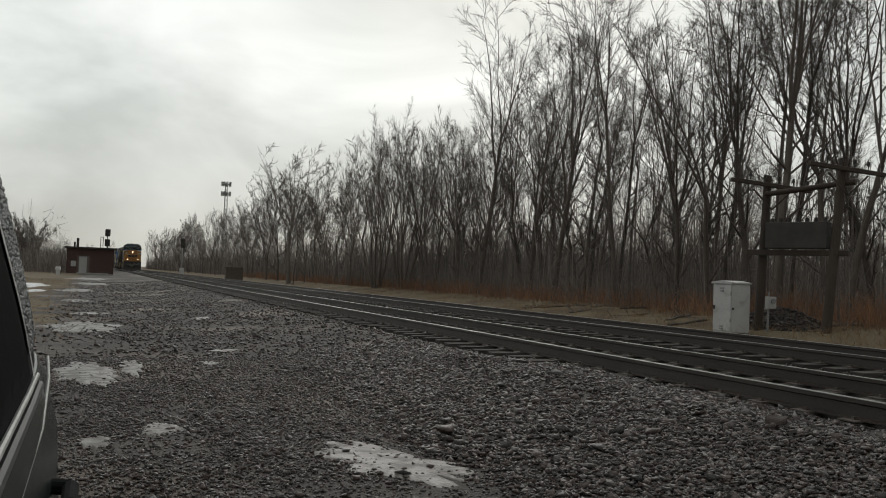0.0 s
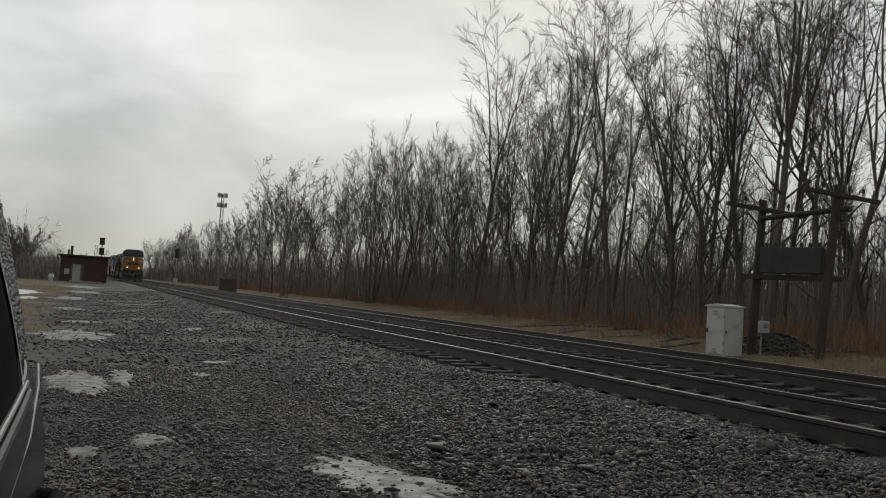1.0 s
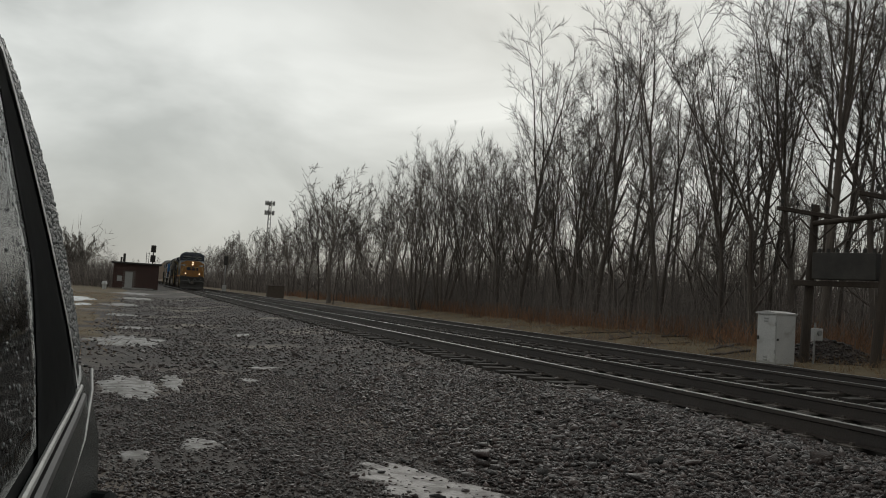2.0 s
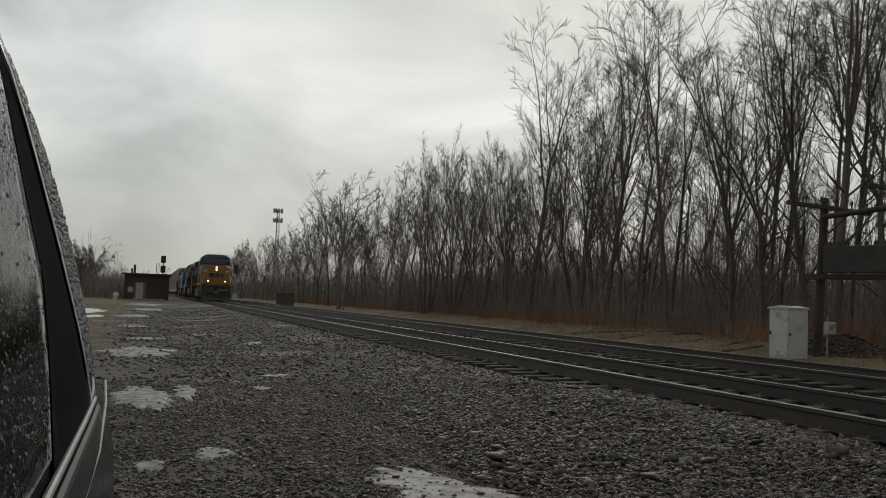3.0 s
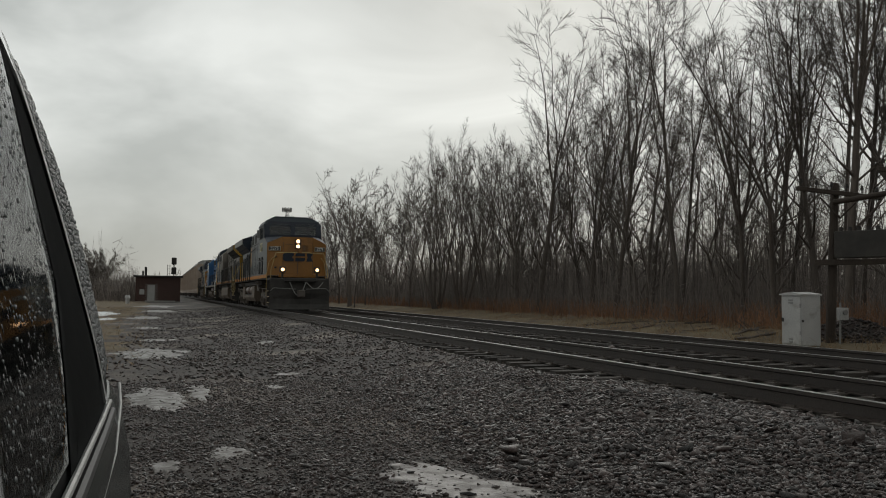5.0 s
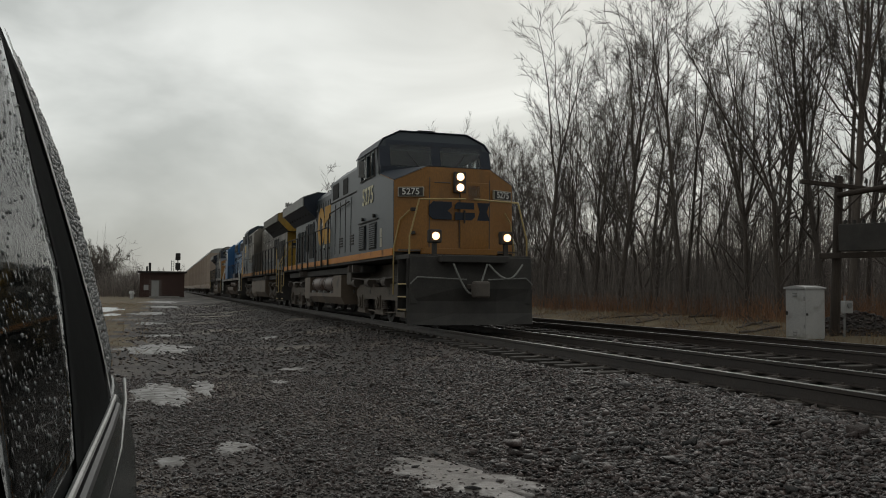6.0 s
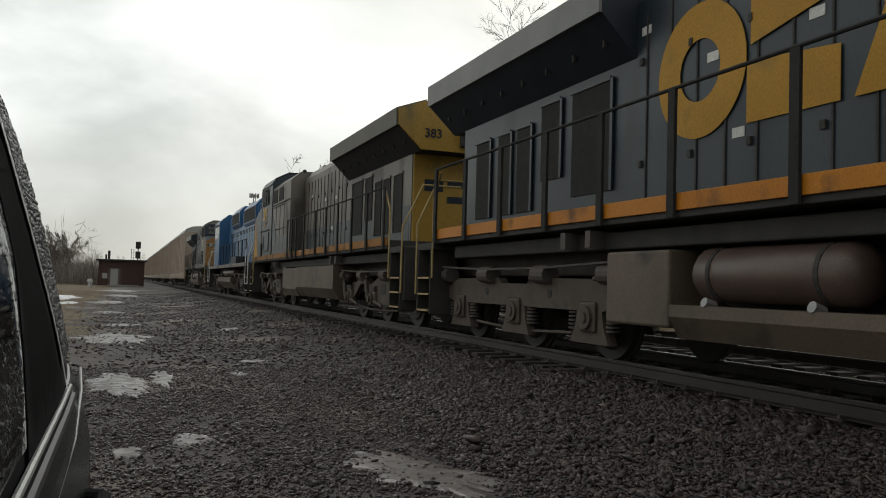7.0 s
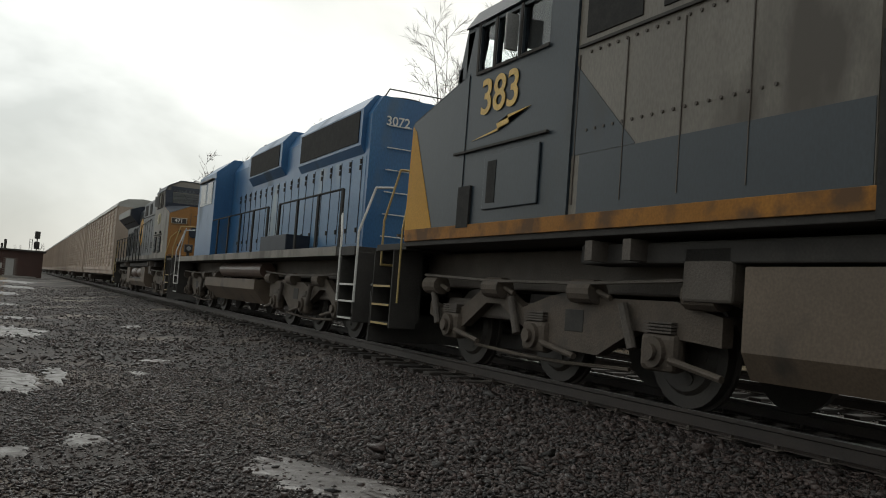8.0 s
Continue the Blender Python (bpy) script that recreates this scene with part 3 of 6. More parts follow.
def put_tree(kind, x, y, turn, size=1.0, label=""):
    ob = KINDS[kind]
    m = pose(x, y, ground_z(x, y), 0, 0, turn)
    if kind in USED:
        ob = copy_thing(ob, m)
    else:
        USED.add(kind)
        ob.matrix_world = m
    ob.scale = (size, size, size)
    if label:
        ob["label"] = label
    return ob


EDGE = [
    ("broad", 10.6, 80, 110, 1.06), ("far", 12.0, 92, 60, 0.95), ("slim", 10.4, 77, 40, 0.5),
    ("fan", 13.1, 55, 0, 1.05), ("fan", 12.4, 58.5, 80, 1.0), ("fan", 14.8, 54, 150, 1.04), ("fork", 14.5, 48, 10, 0.95),
    ("tall", 14.0, 44.5, 140, 1.2), ("fork", 15.2, 41, 130, 1.1), ("slim", 14.6, 39.5, 50, 1.0), ("tall", 14.1, 36, 100, 1.08), ("fork", 15.0, 34.5, 200, 1.0),
    ("slim", 13.9, 33, 120, 0.92), ("slim", 13.8, 30.4, 200, 1.07), ("slim", 14.8, 31.5, 20, 0.9), ("fork", 14.2, 27, 75, 0.98), ("tall", 14.6, 25.4, 160, 0.86),
    ("fork", 14.0, 24.6, 250, 1.0), ("tall", 14.4, 23, 250, 0.95), ("slim", 16.4, 24, 140, 1.0), ("tall", 14.2, 21.6, 40, 1.1), ("fork", 15.2, 20.0, 300, 1.2),
    ("slim", 17.5, 28, 30, 1.0), ("fan", 18.5, 45, 200, 1.0), ("fork", 17.5, 50, 100, 1.0), ("slim", 16.2, 38, 310, 0.95), ("tall", 19.5, 33, 280, 0.95), ("slim", 20.0, 27, 60, 1.0),
    ("slim", 17.0, 18.5, 10, 1.1), ("fork", 18.0, 14.0, 15, 1.0), ("slim", 16.5, 11.0, 60, 1.1), ("slim", 17.0, 44.0, 20, 0.9), ("fork", 19.0, 40.0, 220, 0.95),
    ("slim", 18.4, 36.0, 140, 0.85), ("tall", 17.2, 55.0, 20, 0.8), ("fork", 16.0, 52.0, 250, 0.8), ("slim", 21.0, 48.0, 330, 0.9), ("fan", 20.0, 58.0, 10, 1.0),
    ("fork", 16.4, 19.2, 140, 1.1), ("slim", 15.6, 22.4, 10, 1.0), ("slim", 15.6, 34.5, 77, 0.65), ("fork", 16.8, 31.0, 188, 0.7),
]


def plant():
    for kind, x, y, turn, size in EDGE:
        put_tree(kind, x, y, turn, size)
    rng = random.Random(21)
    for i in range(16):
        put_tree(rng.choice(("slim", "tall", "fork", "far")), rng.uniform(21, 38), rng.uniform(12, 80), rng.uniform(0, 360), rng.uniform(0.8, 1.1))
    y = 66.0
    while y < 330:
        for x in (rng.uniform(11.5, 14), rng.uniform(15, 19), rng.uniform(20, 27)):
            put_tree("far", x, y + rng.uniform(-3, 3), rng.uniform(0, 360), rng.uniform(0.72, 1.08))
        y += 5.0 + y * 0.022
    for i in range(30):
        put_tree("scrub", rng.uniform(-34, -13.0) - i * 0.2, 128 + i * 3.2 + rng.uniform(-4, 4), rng.uniform(0, 360), rng.uniform(0.75, 1.15),
                 "bare leafless scrub tree behind the brick hut")
    put_tree("far", 2.0, 420, 40, 1.0), put_tree("far", -8.0, 430, 90, 0.9), put_tree("far", -16.0, 400, 10, 1.0)


plant()


# ---- undergrowth: dense thin stems, dead weeds and grass ----
def stems(name, spots, material, label, category, seed, sides=3):
    """spots: (x, y, height, radius, lean)."""
    rng = np.random.default_rng(seed)
    n = len(spots)
    s = np.array(spots)
    ang = rng.uniform(0, 2 * np.pi, n)
    lean = s[:, 4] * s[:, 2]
    fr = np.array([0.0, 0.5, 1.0])
    cx = s[:, 0][:, None] + np.cos(ang)[:, None] * lean[:, None] * fr ** 1.6
    cy = s[:, 1][:, None] + np.sin(ang)[:, None] * lean[:, None] * fr ** 1.6
    z0 = np.array([ground_z(a, b) - 0.05 for a, b in s[:, :2]])
    cz = z0[:, None] + s[:, 2][:, None] * fr
    rr = s[:, 3][:, None] * np.array([1.0, 0.7, 0.25])
    a = 2 * np.pi * np.arange(sides) / sides
    v = np.stack([cx[:, :, None] + rr[:, :, None] * np.cos(a), cy[:, :, None] + rr[:, :, None] * np.sin(a), np.repeat(cz[:, :, None], sides, 2)], -1)
    v = v.reshape(-1, 3)
    quad = []
    for i in range(2):
        for k in range(sides):
            t = (k + 1) % sides
            quad.append((i * sides + k, i * sides + t, (i + 1) * sides + t, (i + 1) * sides + k))
    f = (np.array(quad)[None] + 3 * sides * np.arange(n)[:, None, None]).reshape(-1, 4)
    me = bpy.data.meshes.new(name)
    me.vertices.add(len(v))
    me.vertices.foreach_set("co", v.reshape(-1))
    me.loops.add(len(f) * 4)
    me.loops.foreach_set("vertex_index", f.reshape(-1).astype(np.int32))
    me.polygons.add(len(f))
    me.polygons.foreach_set("loop_start", np.arange(0, len(f) * 4, 4, dtype=np.int32))
    me.update(calc_edges=True)
    me.materials.append(M[material])
    return tagged(new(name, me), label, category, kind="stuff")


def tangle(name, spots, label, seed):
    """Loose twigs pointing every way: x, y, height of foot over the ground, length, radius."""
    rng = np.random.default_rng(seed)
    s = np.array(spots)
    n = len(s)
    az, el = rng.uniform(0, 2 * np.pi, n), np.clip(rng.normal(0.75, 0.45, n), -0.3, 1.5)
    d = np.stack([np.cos(el) * np.cos(az), np.cos(el) * np.sin(az), np.sin(el)], 1)
    side = np.stack([-np.sin(az), np.cos(az), np.zeros(n)], 1)
    upv = np.cross(d, side)
    p = s[:, :3]
    q = p + d * s[:, 3:4]
    a = 2 * np.pi * np.arange(3) / 3
    ring = side[:, None] * np.cos(a)[None, :, None] + upv[:, None] * np.sin(a)[None, :, None]
    v = np.concatenate([p[:, None] + ring * s[:, 4][:, None, None], q[:, None]], 1).reshape(-1, 3)
    tip = np.array([(0, 1, 3), (1, 2, 3), (2, 0, 3)])
    f = (tip[None] + 4 * np.arange(n)[:, None, None]).reshape(-1, 3)
    me = bpy.data.meshes.new(name)
    me.vertices.add(len(v))
    me.vertices.foreach_set("co", v.reshape(-1))
    me.loops.add(len(f) * 3)
    me.loops.foreach_set("vertex_index", f.reshape(-1).astype(np.int32))
    me.polygons.add(len(f))
    me.polygons.foreach_set("loop_start", np.arange(0, len(f) * 3, 3, dtype=np.int32))
    me.update(calc_edges=True)
    me.materials.append(M["brush"])
    return tagged(new(name, me), label, "brush", kind="stuff")


def undergrowth():
    rng = random.Random(77)
    spots = []
    for i in range(40000):
        y = 3 + 68 * rng.random() ** 1.1
        x = 13.2 + 24 * rng.random() ** 1.15
        z = min(7.0, rng.expovariate(1 / (1.0 + 0.14 * min(10.0, x - 13.2)))) * (1 + 0.6 * noise.noise((x * 0.15, y * 0.12, 1.0)))
        if y < 32 and rng.random() < (0.8 if z > 2.0 else 0.5):
            continue
        spots.append((x, y, z, rng.uniform(0.6, 1.7), rng.uniform(0.005, 0.011) + 0.00012 * y))
    for i in range(12000):
        x, y = 30 + 45 * rng.random(), 6 + 130 * rng.random()
        spots.append((x, y, min(8.0, rng.expovariate(1 / 2.0)), rng.uniform(1.5, 3.5), rng.uniform(0.03, 0.055)))
    for i in range(10000):
        y = 62 + 290 * rng.random() ** 1.3
        x = 12.6 + 17 * rng.random() ** 1.2
        spots.append((x, y, min(9.0, rng.expovariate(1 / 2.2)), rng.uniform(1.0, 2.6), 0.010 + 0.00013 * y))
    for i in range(6000):
        y = rng.uniform(120, 250)
        x = -10.2 - 32 * rng.random() ** 1.2 - (y - 122) * 0.03
        spots.append((x, y, min(8.0, rng.expovariate(1 / 2.0)), rng.uniform(1.0, 2.4), rng.uniform(0.025, 0.04)))
    tangle("twig_tangle", spots, "tangled leafless twigs of the undergrowth", 12)
    rng = random.Random(31)
    spots = []
    for i in range(6500):
        y = 4 + 66 * rng.random() ** 1.1
        x = 13.0 + 22 * rng.random() ** 1.1
        h = rng.uniform(0.7, 2.6 + min(1.6, 0.22 * (x - 13.0))) * (0.9 + 0.7 * noise.noise((x * 0.15, y * 0.15, 3.0)))
        spots.append((x, y, h, 0.006 + 0.004 * h, rng.uniform(0.02, 0.55)))
    for i in range(2000):
        x, y = 13.6 + 26 * rng.random(), 4 + 66 * rng.random()
        h = rng.uniform(3.0, 7.0)
        spots.append((x, y, h, 0.008 + 0.0035 * h, rng.uniform(0.01, 0.22)))
    for i in range(4500):
        x, y = 28 + 42 * rng.random(), 8 + 120 * rng.random()
        spots.append((x, y, rng.uniform(1.2, 5.6) * (0.8 + 0.6 * noise.noise((x * 0.1, y * 0.1, 5.0))), 0.06, rng.uniform(0.02, 0.5)))
    for i in range(5500):
        y = 60 + 300 * rng.random() ** 1.3
        x = 12.5 + 18 * rng.random() ** 1.3
        h = rng.uniform(1.5, 6.0)
        spots.append((x, y, h, 0.012 + 0.006 * h + y * 0.00006, rng.uniform(0.02, 0.4)))
    for i in range(5000):
        x, y = -9.8 - 30 * rng.random() ** 1.3, rng.uniform(122, 230)
        spots.append((x - (y - 122) * 0.03, y, rng.uniform(1.2, 5.0), 0.03, rng.uniform(0.05, 0.4)))
    stems("brush_thicket", spots, "brush", "dense leafless brush and saplings under the trees", "brush", 5)
    spots = []
    for i in range(8000):
        y = 8 + 110 * rng.random() ** 1.5
        x = 12.1 + 3.0 * rng.random() + 0.6 * noise.noise((y * 0.2, 0, 0))
        spots.append((x, y, rng.uniform(0.3, 0.95), 0.007 + 0.0001 * y, rng.uniform(0.1, 0.6)))
    for i in range(3500):
        y = 7 + 17 * rng.random()
        x = 12.0 + 6.5 * rng.random()
        if noise.noise((x * 0.5, y * 0.4, 11.0)) > -0.2:
            spots.append((x, y, rng.uniform(0.35, 1.25), 0.008, rng.uniform(0.1, 0.7)))
    stems("weed_stems", spots, "reed", "rust-brown dead weeds along the wood's edge", "weeds", 6)
    spots = []
    for i in range(8500):
        y = 8 + 70 * rng.random() ** 1.5
        x = 7.4 + 5.4 * rng.random()
        if noise.noise((x * 0.6, y * 0.5, 7.0)) > -0.15:
            spots.append((x, y, rng.uniform(0.06, 0.28), 0.006, rng.uniform(0.3, 1.4)))
    for i in range(3200):
        y = 13 + 20 * rng.random()
        x = 9.3 + 3.6 * rng.random()
        if noise.noise((x * 1.6, y * 1.3, 21.0)) > 0.12:
            spots.append((x, y, rng.uniform(0.12, 0.42), 0.006, rng.uniform(0.3, 1.3)))
    for i in range(6000):
        y = 12 + 45 * rng.random() ** 1.3
        x = 10.2 + 3.0 * rng.random()
        if noise.noise((x * 0.8, y * 0.6, 3.0)) > 0.0:
            spots.append((x, y, rng.uniform(0.04, 0.22), 0.007, rng.uniform(0.6, 2.0)))
    for i in range(5500):
        y = 15 + 62 * rng.random()
        x = -6.7 - 5 * rng.random() - 0.01 * y
        spots.append((x, y, rng.uniform(0.04, 0.17), 0.008, rng.uniform(0.5, 2.0)))
    stems("dead_grass", spots, "blade", "straw-coloured flattened dead grass", "grass", 8)


undergrowth()


# ---- the train ----
SPEED, NOSE = 24.495, 6.962      # metres a second; where the leading nose stands at 6.5 s
WHEELS, VEHICLES = [], []


def wheelset(parent, y):
    bm = B()
    for s in (-1, 1):
        cyl(bm, (s * 0.685, 0, 0), (s * 0.80, 0, 0), 0.52, 28)
        cyl(bm, (s * 0.66, 0, 0), (s * 0.70, 0, 0), 0.555, 28)
        cyl(bm, (s * 0.80, 0, 0), (s * 0.84, 0, 0), 0.40, 24, 0.36)
        for k in range(5):
            a = 2 * math.pi * k / 5
            cyl(bm, (s * 0.83, 0.25 * math.cos(a), 0.25 * math.sin(a)), (s * 0.85, 0.25 * math.cos(a), 0.25 * math.sin(a)), 0.06, 8)
    cyl(bm, (-1.05, 0, 0), (1.05, 0, 0), 0.09, 12)
    ob = part("wheelset", bm, "wheel", parent, "worn steel wheels on one axle")
    ob.matrix_basis = pose(0, y, 0.52)
    WHEELS.append((ob, y))
    return ob


AXLES = (-2.14, 0.0, 2.14)


def truck(parent, y, steerable=False):
    """A three-axle truck: side frames with axle boxes, springs and brake cylinders."""
    if steerable:
        # a cranked frame: an inverted V between the outer axles, a deep plate between the inner ones
        out = [(-2.9, 0.64), (-2.45, 0.50), (-1.85, 0.52), (-1.25, 0.86), (-0.9, 0.86), (-0.35, 0.62), (0.3, 0.42), (1.15, 0.40), (1.75, 0.70), (2.3, 0.66), (2.9, 0.62),
               (2.9, 0.88), (2.3, 1.0), (0.25, 1.0), (-0.35, 0.84), (-0.92, 1.08), (-1.28, 1.08), (-1.9, 0.78), (-2.4, 0.72), (-2.9, 0.82)]
    else:
        # a straight beam with a wide-footed pedestal at each axle
        out = []
        for k in AXLES:
            out += [(k - 0.30, 0.60), (k - 0.34, 0.42), (k - 0.46, 0.20), (k + 0.46, 0.20), (k + 0.34, 0.42), (k + 0.30, 0.60)]
        out += [(2.75, 0.66), (2.80, 0.84), (2.3, 1.0), (0.62, 1.02), (0.5, 0.93), (-0.5, 0.93), (-0.62, 1.02), (-2.3, 1.0), (-2.80, 0.84), (-2.75, 0.66)]
    for s in (-1, 1):
        fr = part("side_frame", prism(B(), [(a + y, b) for a, b in out], s * 1.0, s * 1.13, "x"), "truck", parent)
        if steerable:
            k = y + 0.72
            # solid black plate on the frame, painted shade for a square opening
            part("frame_pocket", box(B(), min(s * 1.12, s * 1.137), max(s * 1.12, s * 1.137), k - 0.17, k + 0.17, 0.62, 0.86, 0.006), "black", fr)
        for k in AXLES:
            if steerable:
                bm = box(B(), min(s * 1.02, s * 1.2), max(s * 1.02, s * 1.2), y + k - 0.24, y + k + 0.24, 0.34, 0.70, 0.06)
                cyl(bm, (s * 1.18, y + k, 0.52), (s * 1.25, y + k, 0.52), 0.145, 16)
                cyl(bm, (s * 1.26, y + k, 0.52), (s * 1.30, y + k, 0.52), 0.08, 12)
                part("axle_box", bm, "truck", fr)
                part("radius_rod", tube(B(), [Vector((s * 1.2, y + k + 0.2, 0.46)), Vector((s * 1.2, y + k + 0.85, 0.36))], 0.034, 8), "truck", fr)
                part("shock_absorber", cyl(B(), (s * 1.2, y + k - 0.34, 0.52), (s * 1.2, y + k - 0.52, 0.95), 0.05, 10), "under", fr)
                for h in range(4):
                    part("spring_plate", box(B(), min(s * 1.04, s * 1.2), max(s * 1.04, s * 1.2), y + k - 0.2, y + k + 0.2, 0.70 + 0.03 * h, 0.718 + 0.03 * h), "under", fr)
            else:
                bm = box(B(), min(s * 1.13, s * 1.17), max(s * 1.13, s * 1.17), y + k - 0.2, y + k + 0.2, 0.34, 0.72, 0.03)
                cyl(bm, (s * 1.17, y + k, 0.52), (s * 1.21, y + k, 0.52), 0.145, 16)
                cyl(bm, (s * 1.20, y + k, 0.52), (s * 1.23, y + k, 0.52), 0.07, 12)
                part("axle_box", bm, "truck", fr)
                for q in (-0.46, 0.46):
                    bm = B()
                    for h in range(5):
                        cyl(bm, (s * 1.06, y + k + q, 0.36 + h * 0.05), (s * 1.06, y + k + q, 0.385 + h * 0.05), 0.085, 12)
                    part("coil_spring", bm, "under", fr)
                # no hole is cut: a black disc gives the dark inside of one
                part("hole_shade_disc", cyl(B(), (s * 1.12, y + k + 1.05, 0.8), (s * 1.136, y + k + 1.05, 0.8), 0.06, 12), "black", fr)
        for k in (-2.72, -0.95, 0.95, 2.72):
            bm = cyl(B(), (s * 1.16, y + k - 0.2, 1.06), (s * 1.16, y + k + 0.2, 1.06), 0.13, 14)
            cyl(bm, (s * 1.16, y + k + 0.2, 1.06), (s * 1.16, y + k + 0.42, 1.0), 0.03, 8)
            part("brake_cylinder", bm, "truck" if steerable else "under", fr)
        part("sand_pipe", tube(B(), [Vector((s * 1.25, y - 2.9, 1.2)), Vector((s * 1.25, y - 1.0, 1.14)), Vector((s * 1.25, y + 1.0, 1.14)), Vector((s * 1.25, y + 2.9, 1.2))], 0.02, 6), "under", fr)
        part("brake_shoe_rod", tube(B(), [Vector((s * 1.05, y - 1.6, 0.3)), Vector((s * 1.05, y - 0.5, 0.26)), Vector((s * 1.05, y + 0.5, 0.26)), Vector((s * 1.05, y + 1.6, 0.3))], 0.022, 6), "truck", fr)
    bm = box(B(), -1.0, 1.0, y - 2.6, y + 2.6, 0.66, 0.90, 0.04)
    part("bolster", bm, "under", parent)
    for k in AXLES:
        wheelset(parent, y + k)


def handrail_run(parent, x, ys, z0, z1, material="grille"):
    part("handrail", tube(B(), [Vector((x, y, z1)) for y in (ys[0], ys[-1])], 0.021), material, parent)
    for y in ys:
        part("stanchion", box(B(), x - 0.018, x + 0.018, y - 0.055, y + 0.055, z0, z1), material, parent)


def stairs(parent, y0, y1, s, material="handrail"):
    """Corner steps in a dark well on side s."""
    part("step_well", box(B(), min(s * 1.0, s * 1.05), max(s * 1.0, s * 1.05), y0, y1, 0.45, 1.56), "black", parent)
    for k, z in enumerate((0.40, 0.69, 0.98)):
        st = part("step", box(B(), min(s * 1.05, s * 1.5), max(s * 1.05, s * 1.5), y0 + 0.05, y1 - 0.05, z, z + 0.035, 0.008), "black", parent)
        part("step_edge", box(B(), s * 1.50 - 0.008, s * 1.50 + 0.008, y0 + 0.06, y1 - 0.06, z + 0.002, z + 0.033), material, st, "bright painted step edge")
    part("step_side", box(B(), min(s * 1.05, s * 1.5), max(s * 1.05, s * 1.5), y1 - 0.04, y1, 0.36, 1.56, 0.01), "black", parent)
    part("step_side", box(B(), min(s * 1.05, s * 1.5), max(s * 1.05, s * 1.5), y0, y0 + 0.03, 0.36, 1.56, 0.01), "black", parent)


def ring_mark(parent, material, x, y, z, s, r=0.62, cut=True):
    """Plain round mark and blocks in place of the railway's lettering, flat on a side."""
    bm = B()
    n = 40
    a0, a1 = 0.0, 2 * math.pi
    vi, vo = [], []
    for k in range(n + 1):
        a = a0 + (a1 - a0) * k / n
        for lst, q in ((vi, 0.46), (vo, 1.0)):
            lst.append(bm.verts.new((0, r * q * math.cos(a) * s, r * q * math.sin(a))))
    for k in range(n):
        bm.faces.new((vi[k], vo[k], vo[k + 1], vi[k + 1]))
    ex = bmesh.ops.extrude_face_region(bm, geom=bm.faces[:])["geom"]
    bmesh.ops.translate(bm, vec=(s * 0.006, 0, 0), verts=[v for v in ex if isinstance(v, bmesh.types.BMVert)])
    bmesh.ops.recalc_face_normals(bm, faces=bm.faces[:])
    ob = part("round_mark", bm, material, parent, "yellow ring painted on the hood")
    ob.location = (x, y, z)


def louvre(parent, s, y0, y1, z0, z1, x, rows=11):
    fr = part("louvre_panel", box(B(), min(s * x, s * (x + 0.015)), max(s * x, s * (x + 0.015)), y0, y1, z0, z1), "grille", parent, "dark louvred air intake")
    for k in range(rows):
        z = z0 + 0.04 + (z1 - z0 - 0.08) * (k + 0.5) / rows
        part("slat", box(B(), min(s * (x + 0.012), s * (x + 0.04)), max(s * (x + 0.012), s * (x + 0.04)), y0 + 0.03, y1 - 0.03, z - 0.012, z + 0.012), "navy" if rows > 8 else "grey", fr)


